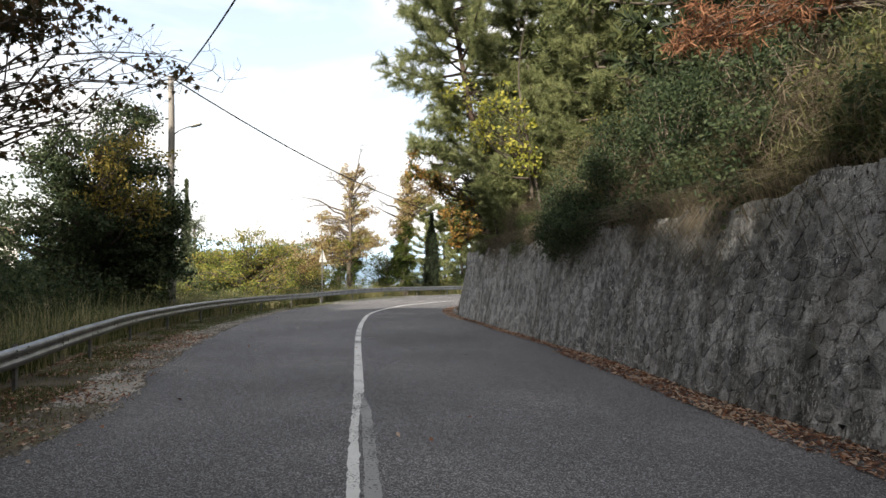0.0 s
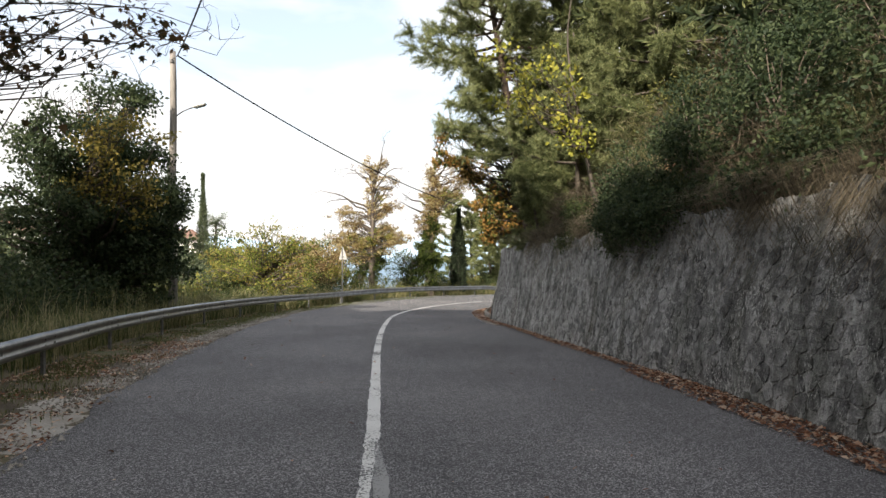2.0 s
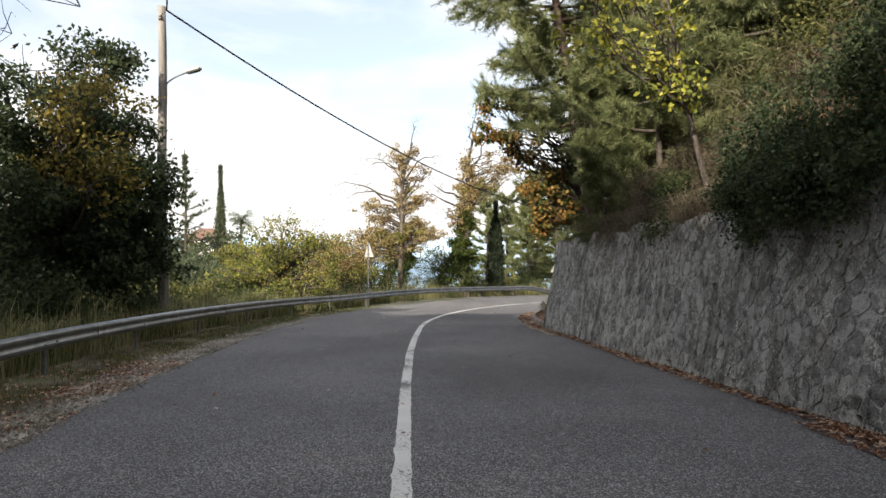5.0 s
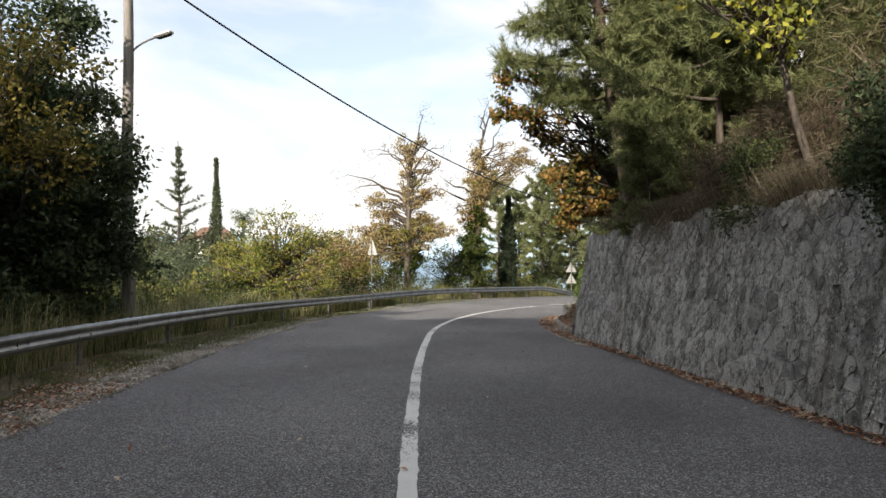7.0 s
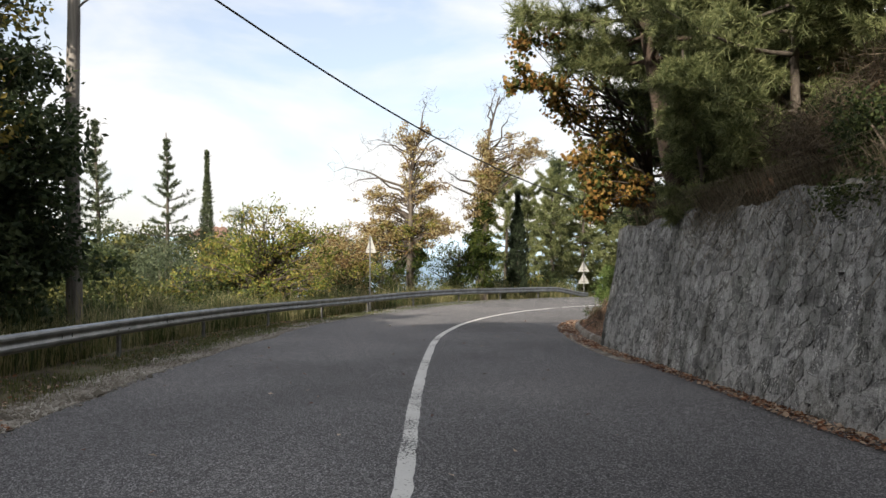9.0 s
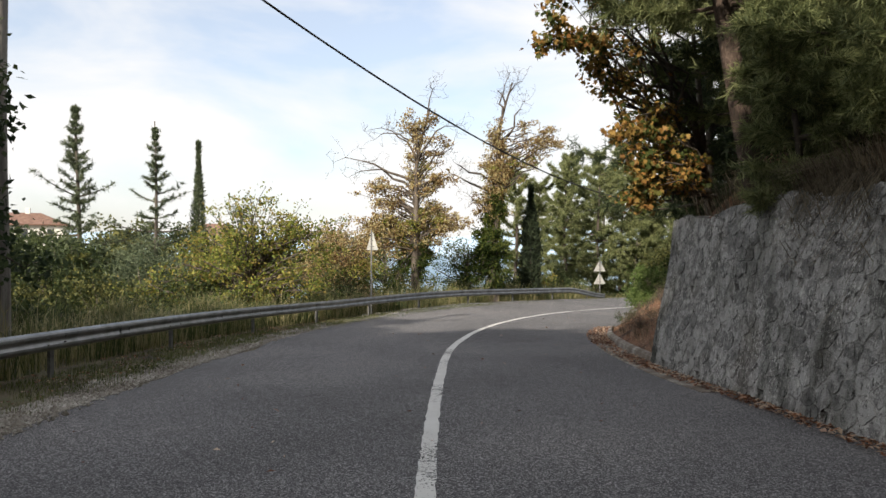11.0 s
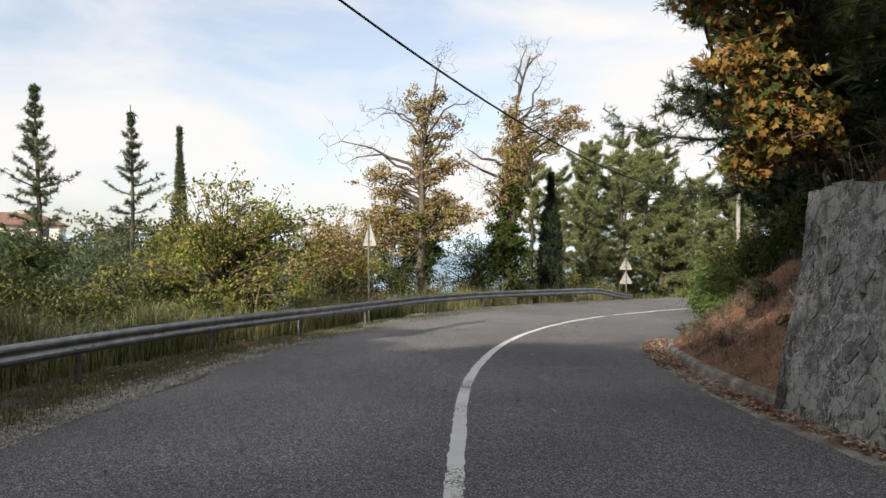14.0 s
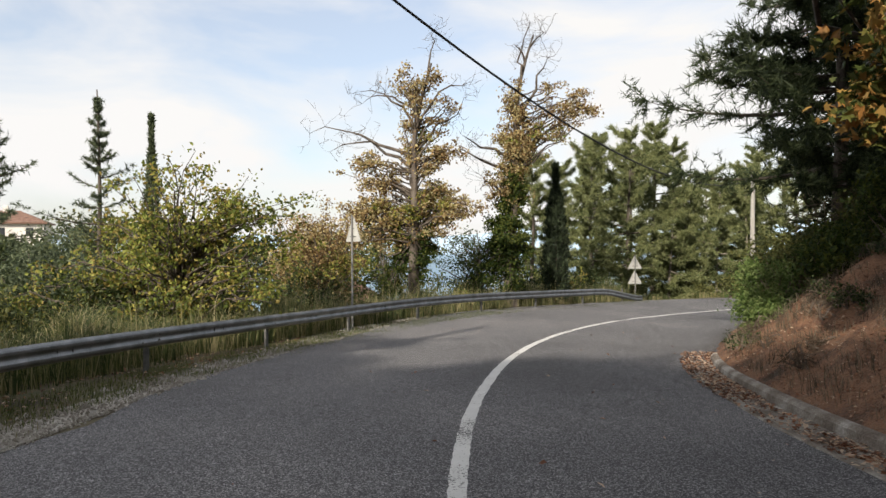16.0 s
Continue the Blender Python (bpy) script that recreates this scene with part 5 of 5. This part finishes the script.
bush((4.8, 13.6), [(0, 0, 1.7, 1.1, 1.4, 1.4, 44)], OAK_LEAF, "tall dark evergreen bush above the wall", 406, per=210, leaf=(0.085, 0.05), size=0.34, z=2.5, sink=0)
bush((3.0, 20.8), [(-0.1, 0, 0.5, 0.7, 0.9, 0.6, 14), (-0.5, 0, -0.1, 0.3, 0.5, 0.3, 5)], SHRUB_LEAF, "evergreen bush on the wall's edge", 402, per=240, leaf=(0.06, 0.035), size=0.24, z=1.9, sink=0)
bush((3.3, 36.3), [(0, 0, 0.75, 0.7, 0.8, 0.5, 18)], IVY_LEAF, "leafy green bush on the red earth bank", 403, per=260, leaf=(0.1, 0.045), size=0.28)
for k, (px, py, w) in enumerate([(3.45, 38.6, 1.25), (3.9, 38.2, 0.9), (4.3, 39.6, 1.1), (4.7, 37.6, 1.0), (5.2, 41.5, 1.2)]):
    bush((px, py), [(0, 0, 0.75 * w, 0.85 * w, 0.8 * w, 0.55 * w, 20)], OLIVE_LEAF, "leafy green bush on the crest of the earth bank", 410 + k, per=150, leaf=(0.12, 0.05), size=0.3 * w, group="bushes on the earth bank")
bush((2.35, 37.0), [(0, 0, 0.75, 0.65, 0.7, 0.6, 26), (-0.35, -0.3, 0.4, 0.4, 0.5, 0.3, 10)], FRESH_LEAF, "fresh green bush at the end of the red earth bank", 407, per=200, leaf=(0.09, 0.035), size=0.24)
bush((4.4, 36.0), [(0, 0, 0.9, 0.9, 1.0, 0.7, 18)], IVY_LEAF, "leafy green bush on the red earth bank", 404, per=240, leaf=(0.1, 0.045), size=0.28)

for k, (px, py, w) in enumerate([(10.9, 67.6, 0.95), (12.1, 67.0, 0.9), (13.4, 67.4, 1.05), (9.6, 68.4, 1.0)]):
    bush((px, py), [(0, 0, 0.8 * w, 1.0 * w, 0.9 * w, 0.7 * w, 12)], OLIVE_LEAF, "olive-green bush at the pole beyond the bend", 445 + k, per=90, leaf=(0.15, 0.09), size=0.36 * w, group="bushes past the bend")
# dark thicket at the oak's foot
for k, (px, py, w) in enumerate([(-12.4, 19.5, 1.6), (-14.6, 21.6, 1.8), (-11.6, 16.6, 1.4), (-15.2, 18.2, 1.8), (-11.9, 22.6, 1.3)]):
    bush((px, py), [(0, 0, 0.9 * w, 1.0 * w, 1.0 * w, 0.8 * w, 22)], OAK_LEAF, "dark leafy thicket at the oak's foot", 780 + k, per=150, leaf=(0.13, 0.08), size=0.34 * w, group="thicket")
# dense grey-green junipers on the slope under the conifers
for k, (px, py, w) in enumerate([(-18.6, 38.0, 1.7), (-16.6, 40.6, 1.5), (-20.4, 41.5, 1.8), (-18.2, 44.0, 1.6), (-21.8, 37.0, 1.7), (-19.6, 34.0, 1.5), (-22.5, 45.5, 1.8)]):
    bush((px, py), [(0, 0, 1.25 * w, 1.05 * w, 1.05 * w, 0.95 * w, 34), (0, 0, 0.5 * w, 1.2 * w, 1.1 * w, 0.4 * w, 14)], NEEDLE_GREY if k % 2 else SHRUB_LEAF, ("dense dark green juniper on the slope", "dense grey-green juniper on the slope")[k % 2],
         760 + k, per=150, leaf=(0.2, 0.06), size=0.3 * w, group="junipers")
# scrub on the far side of the rail
rngc = np.random.default_rng(500)
for k in range(34):
    yy = rngc.uniform(10, 62)
    i = int(np.abs(RAIL[:, 1] - min(yy, 60)).argmin())
    xx = RAIL[i, 0] - rngc.uniform(2.2, 6.5)
    w = rngc.uniform(0.6, 1.05)
    mat, label = ((OLIVE_LEAF, "olive-green bush behind the guardrail"), (LIME_LEAF, "yellow-green bush behind the guardrail"), (SHRUB_LEAF, "dark green bush behind the guardrail"))[k % 3 if yy > 39 else 2]
    bush((xx, yy), [(0, 0, 0.7 * w, 0.9 * w, 0.9 * w, 0.6 * w, 12)], mat, label, 520 + k, per=110, leaf=(0.1, 0.06), size=0.32 * w, group="bushes behind the rail")
for k in range(20):
    yy = rngc.uniform(13, 40)
    i = int(np.abs(RAIL[:, 1] - yy).argmin())
    xx = RAIL[i, 0] - rngc.uniform(4.5, 10.5)
    w = rngc.uniform(1.0, 1.6)
    bush((xx, yy), [(0, 0, 0.8 * w, 1.0 * w, 1.0 * w, 0.7 * w, 14)], (SHRUB_LEAF, OLIVE_LEAF)[k % 2], ("dark green thicket bush under the trees", "olive-green thicket bush under the trees")[k % 2], 640 + k, per=130,
         leaf=(0.13, 0.08), size=0.36 * w, group="thicket")
for k in range(26):
    yy = rngc.uniform(38, 64)
    i = int(np.abs(RAIL[:, 1] - min(yy, 60.5)).argmin())
    xx = RAIL[i, 0] - rngc.uniform(2.0, 8.0) + (max(0, yy - 60) * 0.9)
    w = rngc.uniform(0.9, 1.35)
    kind = k % 3
    bush((xx, yy), [(0, 0, 0.85 * w, 1.05 * w, 1.0 * w, 0.75 * w, 14)], (OLIVE_LEAF, SHRUB_LEAF, LIME_LEAF)[kind], ("olive-green bush under the trees at the bend", "dark green bush under the trees at the bend", "yellow-green bush under the trees at the bend")[kind],
         670 + k, per=110, leaf=(0.13, 0.08), size=0.36 * w, group="bushes at the bend")
# woodland on the spur
for k in range(46):
    a = rngc.uniform(0.2, 1.05)
    r = rngc.uniform(34, 90)
    xx, yy = -r * math.sin(a), 14 + r * math.cos(a)
    if xx > -15 or math.hypot(xx + 23, yy - 51) < 4:
        continue
    top = rngc.uniform(1.0, 3.2) * (0.6 + r / 90)
    w = max(1.3, (top - gz(xx, yy)) / 2.65)
    mat = (SHRUB_LEAF, NEEDLE_GREY, OLIVE_LEAF)[k % 3]
    clumped("woodland_tree", (xx, yy), (0.1, 0.1, 2.2 * w), 0.15, [(0, 0, 1.7 * w, 1.4 * w, 1.3 * w, 0.95 * w, 26)], mat, "rounded evergreen tree on the wooded slope", leaf=(0.4, 0.26), per=56, size=0.34 * w, twig_count=0,
            seed=560 + k, group="woodland trees")

# ---- grass ----
rngd = np.random.default_rng(700)


def along(line, count, lo, hi, y0, y1, rng, side=-1, power=1.0):
    ok = np.where((line[:, 1] > y0) & (line[:, 1] < y1))[0]
    i = rng.choice(ok, count)
    tg = unit(np.gradient(line, axis=0))[i]
    nn = np.stack([tg[:, 1], -tg[:, 0]], -1)
    d = lo + (hi - lo) * rng.uniform(0, 1, count) ** power
    p = line[i] + nn * (side * d)[:, None] + tg * rng.uniform(-0.25, 0.25, (count, 1))
    return p


def feet(p, lift=0.0):
    return np.column_stack([p, ground_z(p[:, 0], p[:, 1]) + lift])


def clumpy(p, rng, size, keep):
    m = wobble(p[:, 0], p[:, 1], size, 1.3) + 0.6 * wobble(p[:, 0], p[:, 1], size * 0.35, 0.2)
    return p[m + rng.normal(size=len(p)) * 0.4 > keep]


g1 = clumpy(along(RAIL, 44000, 0.5, 3.2, 4, 62, rngd), rngd, 0.9, -0.45)
g1b = clumpy(along(RAIL, 9000, 0.6, 2.0, 4, 60, rngd), rngd, 0.7, 0.2)
blades("tall_grass", feet(g1b), 1.5, 0.006, GRASS, "tall flowering grass stalks behind the guardrail", "grass", 709, lean=0.45)
blades("tall_grass", feet(g1), 1.0, 0.008, GRASS, "tall green and straw-coloured grass behind the guardrail", "grass", 701, lean=0.95)
g2 = np.concatenate([clumpy(along(RAIL, 18000, -1.5, 0.2, 4, 60, rngd), rngd, 0.6, 0.05), clumpy(along(RAIL, 24000, -1.2, 0.2, 20, 50, rngd), rngd, 0.7, -0.5), clumpy(along(RAIL, 14000, -0.8, 0.3, 6, 20, rngd), rngd, 0.7, -0.1)])
blades("verge_grass", feet(g2), 0.1, 0.0035, MOSS, "short green grass on the verge under the guardrail", "grass", 702, lean=0.9)
g3 = np.concatenate([clumpy(along(RIGHT, 30000, 0.45, 1.5, 2, 25, rngd, 1, 1.4), rngd, 0.9, -0.2), clumpy(along(RIGHT, 2600, 0.5, 3.0, 20, 28.5, rngd, 1, 1.2), rngd, 0.5, 0.0)])
blades("dry_grass", feet(g3), 0.8, 0.005, DRY_GRASS, "dry straw grass hanging over the wall top", "grass", 703, lean=1.1, bias=(-0.75, -0.1, -0.35))
g7 = np.concatenate([clumpy(along(RIGHT, 14000, 0.42, 0.85, 9.5, 19.5, rngd, 1), rngd, 0.8, 0.25), clumpy(along(RIGHT, 2500, 0.42, 0.8, 20, 25, rngd, 1), rngd, 0.5, 0.2)])
blades("dry_grass", feet(g7, 0.05), 0.6, 0.0045, DRY_GRASS, "limp brown grass and stems trailing down the wall", "grass", 707, lean=0.7, bias=(-0.75, -0.1, -1.35))
g8 = np.concatenate([clumpy(along(RIGHT, 26000, 0.9, 3.4, 3, 12.5, rngd, 1), rngd, 0.8, 0.1), clumpy(along(RIGHT, 9000, 1.2, 4.5, 12, 24, rngd, 1), rngd, 0.8, 0.35)])
blades("tall_grass", feet(g8), 1.15, 0.006, HANG_GRASS, "arching green and tan grass clumps on the bank above the wall", "grass", 708, lean=1.0, bias=(-0.7, -0.15, -0.25))
g4 = clumpy(along(RIGHT, 24000, 0.3, 5.0, 29, 46, rngd, 1), rngd, 0.5, 0.0)
blades("dry_grass", feet(g4), 0.26, 0.004, DRY_GRASS, "sparse dry grass on the red earth bank", "grass", 704, lean=1.0, bias=(-0.3, 0, 0))
g5 = along(RIGHT, 15000, 3.0, 9.0, 0, 40, rngd, 1)
blades("tall_grass", feet(g5), 0.6, 0.007, GRASS, "green and straw grass on the steep bank", "grass", 705, lean=0.9, bias=(-0.4, 0, -0.1))
g6 = along(LEFT, 9000, 1.5, 7.0, 58, 76, rngd)
blades("tall_grass", feet(g6), 0.5, 0.01, GRASS, "bright grass beyond the bend", "grass", 706, lean=0.6)
# pampas-like tufts behind the rail at the bend
for k, (px, py) in enumerate([(1.3, 59.6), (2.0, 60.4), (-2.4, 53.6), (-9.8, 41.9), (-11.2, 34.5), (-11.4, 30.6)]):
    z = gz(px, py)
    ob = thing("grass_tuft", (px, py, z), "rounded tuft of long green-grey grass behind the guardrail", "grass", "grass tufts")
    ft = np.column_stack([rngd.normal(size=(700, 2)) * 0.16, np.zeros(700)])
    blades("foliage", ft, 1.35, 0.007, GRASS, "", "", 720 + k, lean=1.1, parent=ob, sink=0.1)


# ---- fallen leaves, stones ----
def scatter(name, p, z, size, mat, label, category, seed):
    rng = np.random.default_rng(seed)
    n = len(p)
    c = np.column_stack([p, z])
    a = rng.uniform(0, 6.28, n)
    u = np.column_stack([np.cos(a), np.sin(a), rng.normal(size=n) * 0.22])
    v = np.column_stack([-np.sin(a), np.cos(a), rng.normal(size=n) * 0.3])
    s = size * rng.uniform(0.4, 1.5, (n, 1))
    w = s * rng.uniform(0.35, 0.8, (n, 1))
    up = np.array([0, 0, 1.0]) * s * 0.15
    verts = np.stack([c - u * s * 0.5, c + v * w * 0.5 + up, c + u * s * 0.5 + up * 0.5, c - v * w * 0.5 + up], 1)
    return tagged(part(name, mesh_of(name, verts, np.arange(4 * n).reshape(n, 4), mat)), label, category, kind="stuff")


l1 = np.concatenate([along(RIGHT, 9000, -0.05, 0.65, -2, 15, rngd, -1, 1.5), along(RIGHT, 5000, -0.05, 0.34, 14, 30, rngd, -1, 1.7)])
scatter("leaf_litter", l1, road_z(l1[:, 0], l1[:, 1]) + rngd.uniform(0.012, 0.03, len(l1)), 0.065, LITTER, "rust-brown fallen leaves and pine needles at the wall's foot", "leaves", 801)
l2 = np.concatenate([clumpy(along(LEFT, 15000, -0.05, 2.2, 2, 20, rngd, power=0.8), rngd, 0.7, -0.1), clumpy(along(LEFT, 3000, 0.8, 2.4, 20, 40, rngd), rngd, 0.8, 0.25)])
z2 = np.maximum(ground_z(l2[:, 0], l2[:, 1]), np.where(to_line(LEFT, l2[:, 0], l2[:, 1])[0] > -0.05, road_z(l2[:, 0], l2[:, 1]), -99)) + rngd.uniform(0.012, 0.03, len(l2))
scatter("leaf_litter", l2, z2, 0.06, LITTER, "brown fallen leaves scattered on the verge", "leaves", 802)
l3 = np.concatenate([along(RIGHT, 2200, -0.1, 0.55, 32.0, 37.5, rngd, -1, 1.8), along(RIGHT, 700, 0.05, 0.5, 28, 34, rngd, -1)])
scatter("leaf_litter", l3, road_z(l3[:, 0], l3[:, 1]) + rngd.uniform(0.02, 0.04, len(l3)), 0.06, LITTER, "rust-red needles and leaves in the gutter", "leaves", 803)
l4 = along(CENTRE, 160, -3.3, 3.8, 3, 45, rngd)
scatter("leaf_litter", l4, road_z(l4[:, 0], l4[:, 1]) + 0.02, 0.06, LITTER, "a few fallen leaves lying on the asphalt", "leaves", 804)
l5 = feet(along(RIGHT, 12000, 0.25, 5, 29.2, 44, rngd, 1))
scatter("leaf_litter", l5[:, :2], l5[:, 2] + 0.012, 0.045, LITTER, "rust-red needles and leaves over the earth bank", "leaves", 805)


def pebbles(name, p, z, size, mat, label, seed):
    rng = np.random.default_rng(seed)
    n = len(p)
    oct_v = np.array([(1, 0, 0), (0, 1, 0), (-1, 0, 0), (0, -1, 0), (0, 0, 0.8), (0, 0, -0.6)], float)
    oct_f = np.array([(0, 1, 4), (1, 2, 4), (2, 3, 4), (3, 0, 4), (1, 0, 5), (2, 1, 5), (3, 2, 5), (0, 3, 5)])
    s = size * rng.lognormal(0, 0.5, (n, 1, 1))
    v = np.column_stack([p, z])[:, None] + oct_v[None] * s * rng.uniform(0.6, 1.3, (n, 6, 3))
    f = (oct_f[None] + 6 * np.arange(n)[:, None, None]).reshape(-1, 3)
    return tagged(part(name, mesh_of(name, v, f, mat)), label, "gravel", kind="stuff")


p1 = np.concatenate([clumpy(along(LEFT, 9000, -0.15, 1.0, 6, 46, rngd), rngd, 1.1, -0.3), along(LEFT, 9000, -0.05, 0.75, 12, 40, rngd)])
pz = np.maximum(ground_z(p1[:, 0], p1[:, 1]), np.where(to_line(LEFT, p1[:, 0], p1[:, 1])[0] > -0.02, road_z(p1[:, 0], p1[:, 1]), -99))
pebbles("gravel", p1, pz + 0.008, 0.017, GRAVEL, "grey gravel along the crumbling asphalt edge", 811)


# ---- far houses ----
def house(place, yaw, w, d, h, label, z):
    ob = thing("house", (place[0], place[1], z), label, "house", "far houses")
    ob.rotation_euler = (0, 0, radians(yaw))
    s = Soup()
    box(s, (-w / 2, -d / 2, -4), (w / 2, d / 2, h))
    part("wall", s.mesh("wall", HOUSE_WALL), ob)
    r = Soup()
    o = 0.6
    v = [(-w / 2 - o, -d / 2 - o, h), (w / 2 + o, -d / 2 - o, h), (w / 2 + o, d / 2 + o, h), (-w / 2 - o, d / 2 + o, h), (-w / 4, 0, h + 2.0), (w / 4, 0, h + 2.0),
         (-w / 2 - o, -d / 2 - o, h - 0.2), (w / 2 + o, -d / 2 - o, h - 0.2), (w / 2 + o, d / 2 + o, h - 0.2), (-w / 2 - o, d / 2 + o, h - 0.2)]
    r.add(v, [(0, 1, 5, 4), (2, 3, 4, 5), (6, 7, 1, 0), (7, 8, 2, 1), (8, 9, 3, 2), (9, 6, 0, 3), (9, 8, 7, 6)])
    r.f.setdefault(3, []).append(np.array([(1, 2, 5), (3, 0, 4)]))
    roof = part("roof", r.mesh("roof", ROOF_TILE), ob, "red tiled hip roof")
    c = Soup()
    box(c, (w * 0.1, -0.4, h + 1.0), (w * 0.1 + 0.7, 0.3, h + 2.8), 0.04)
    part("chimney", c.mesh("chimney", HOUSE_WALL), roof)
    for i in range(4):
        x = -w / 2 + w * (i + 0.5) / 4
        f = Soup()
        box(f, (x - 0.5, -d / 2 - 0.03, h - 2.1), (x + 0.5, -d / 2 + 0.02, h - 0.8))
        part("window", f.mesh("window", WINDOW_DARK), ob)


house((-85, 118), 30, 15, 8, 3.0, "white house with a red tiled roof among trees", 1.6)
house((-59.5, 138), 20, 8, 8, 3.0, "pale house with a red roof below the road", 0.4)
house((-23, 96), 10, 8, 7, 2.6, "house with a red tiled roof seen through the trees", -7.8)

# palm by the far house
palm = thing("palm_tree", (-36.2, 96, gz(-36.2, 96)), "small palm tree near the far houses", "tree")
pw, pl = Soup(), Soup()
ptop = 4.9 - gz(-36.2, 96)
tube(pw, [(0, 0, 0), (0.1, 0, ptop * 0.5), (0, 0, ptop)], [0.25, 0.2, 0.18], 8)
rngp = np.random.default_rng(900)
for a in np.arange(26) * 2.4:
    e = np.array([math.cos(a), math.sin(a), rngp.uniform(-0.5, 1.1)]) * 1.5
    fr = bezier((0, 0, ptop), np.array((0, 0, ptop)) + e * 0.6 + (0, 0, 0.5), np.array((0, 0, ptop)) + e, 6)
    tube(pw, fr, np.full(6, 0.02), 3, False)
    for q in fr[1:]:
        leaves(pl, rngp, np.repeat(q[None], 8, 0), 0.6, 0.05, 0.4)
part("trunk", pw.mesh("trunk", BARK), palm)
part("fronds", pl.mesh("fronds", NEEDLE_GREY), palm)

# ---- stones of the wall, one by one ----
rngw = np.random.default_rng(1000)
STEP = 0.255
total = wall_s[-1]
cells = {}
nu, nv = int(total / STEP) + 1, int(2.95 / (STEP * 0.87)) + 1
for i in range(-1, nu + 1):
    for j in range(-1, nv + 1):
        cells[i, j] = np.array([(i + 0.5 * (j % 2)) * STEP + rngw.uniform(-0.34, 0.34) * STEP, (j + 0.5) * STEP * 0.87 + rngw.uniform(-0.32, 0.32) * STEP])


def cell_polygon(i, j):
    """The stone's outline: what lies nearer to its own seed than to its neighbours'."""
    c = cells[i, j]
    poly = [c + np.array(d) * 0.5 for d in ((-1, -1), (1, -1), (1, 1), (-1, 1))]
    for a in range(-2, 3):
        for b in range(-2, 3):
            q = cells.get((i + a, j + b))
            if q is None or (a == 0 and b == 0):
                continue
            n, m = q - c, (q + c) / 2
            outp = []
            for k in range(len(poly)):
                p, r = poly[k], poly[(k + 1) % len(poly)]
                dp, dr = (p - m) @ n, (r - m) @ n
                if dp <= 0:
                    outp.append(p)
                if dp * dr < 0:
                    outp.append(p + (r - p) * dp / (dp - dr))
            poly = outp
            if len(poly) < 3:
                return None, c
    return poly, c


rest = Soup()
singles = []
for i in range(nu):
    for j in range(nv):
        poly, c = cell_polygon(i, j)
        if poly is None or any(abs(c[0] - a) < 0.15 and abs(c[1] - b) < 0.14 for a, b in HOLE_AT):
            continue
        hmax = float(wall_height(c[0])) + 0.02
        poly = np.array([(np.clip(p[0], 0.02, total - 0.01), np.clip(p[1], 0, hmax)) for p in poly])
        keep = np.linalg.norm(poly - np.roll(poly, 1, 0), axis=1) > 0.012
        poly = poly[keep]
        if len(poly) < 4 or np.ptp(poly[:, 1]) < 0.06 or np.ptp(poly[:, 0]) < 0.06:
            continue
        m = poly.mean(0)
        # corners rounded by one extra point on each edge
        rounded = []
        for k in range(len(poly)):
            p, r = poly[k], poly[(k + 1) % len(poly)]
            rounded += [p * 0.86 + r * 0.14, (p + r) / 2 + rngw.normal(size=2) * 0.014, p * 0.14 + r * 0.86]
        rounded = np.array(rounded)
        gap = rngw.uniform(0.84, 0.95)
        proud = rngw.uniform(-0.002, 0.01)
        n = len(rounded)
        o = m + (rounded - m) * gap
        q = m + (rounded - m) * gap * rngw.uniform(0.93, 0.97)
        v0 = wall_point(o[:, 0], o[:, 1], -0.03)
        v1 = wall_point(o[:, 0], o[:, 1], proud * 0.45)
        v2 = wall_point(q[:, 0], q[:, 1], proud + rngw.normal(size=n) * 0.003)
        k = np.arange(n)
        k2 = (k + 1) % n
        side = np.concatenate([np.stack([k, k + n, k2 + n, k2], -1), np.stack([k + n, k + 2 * n, k2 + 2 * n, k2 + n], -1)])
        verts = np.concatenate([v0, v1, v2])
        yw = float(np.interp(c[0], wall_s, WALL[:, 1]))
        if 7.0 < yw < 17.5 and len(singles) < 300 and c[1] < 2.2:
            singles.append((verts, side, n))
        else:
            rest.add(verts, side)
            rest.f.setdefault(n, []).append((np.arange(n)[None] + 2 * n) + rest.n - 3 * n)
tagged(part("stones", rest.mesh("stones", STONE), wall, "rough grey rubble stones"), kind="stuff")
for verts, side, n in singles:
    part("stone", mesh_of("stone", verts, [side, np.arange(n)[None] + 2 * n], STONE), wall)
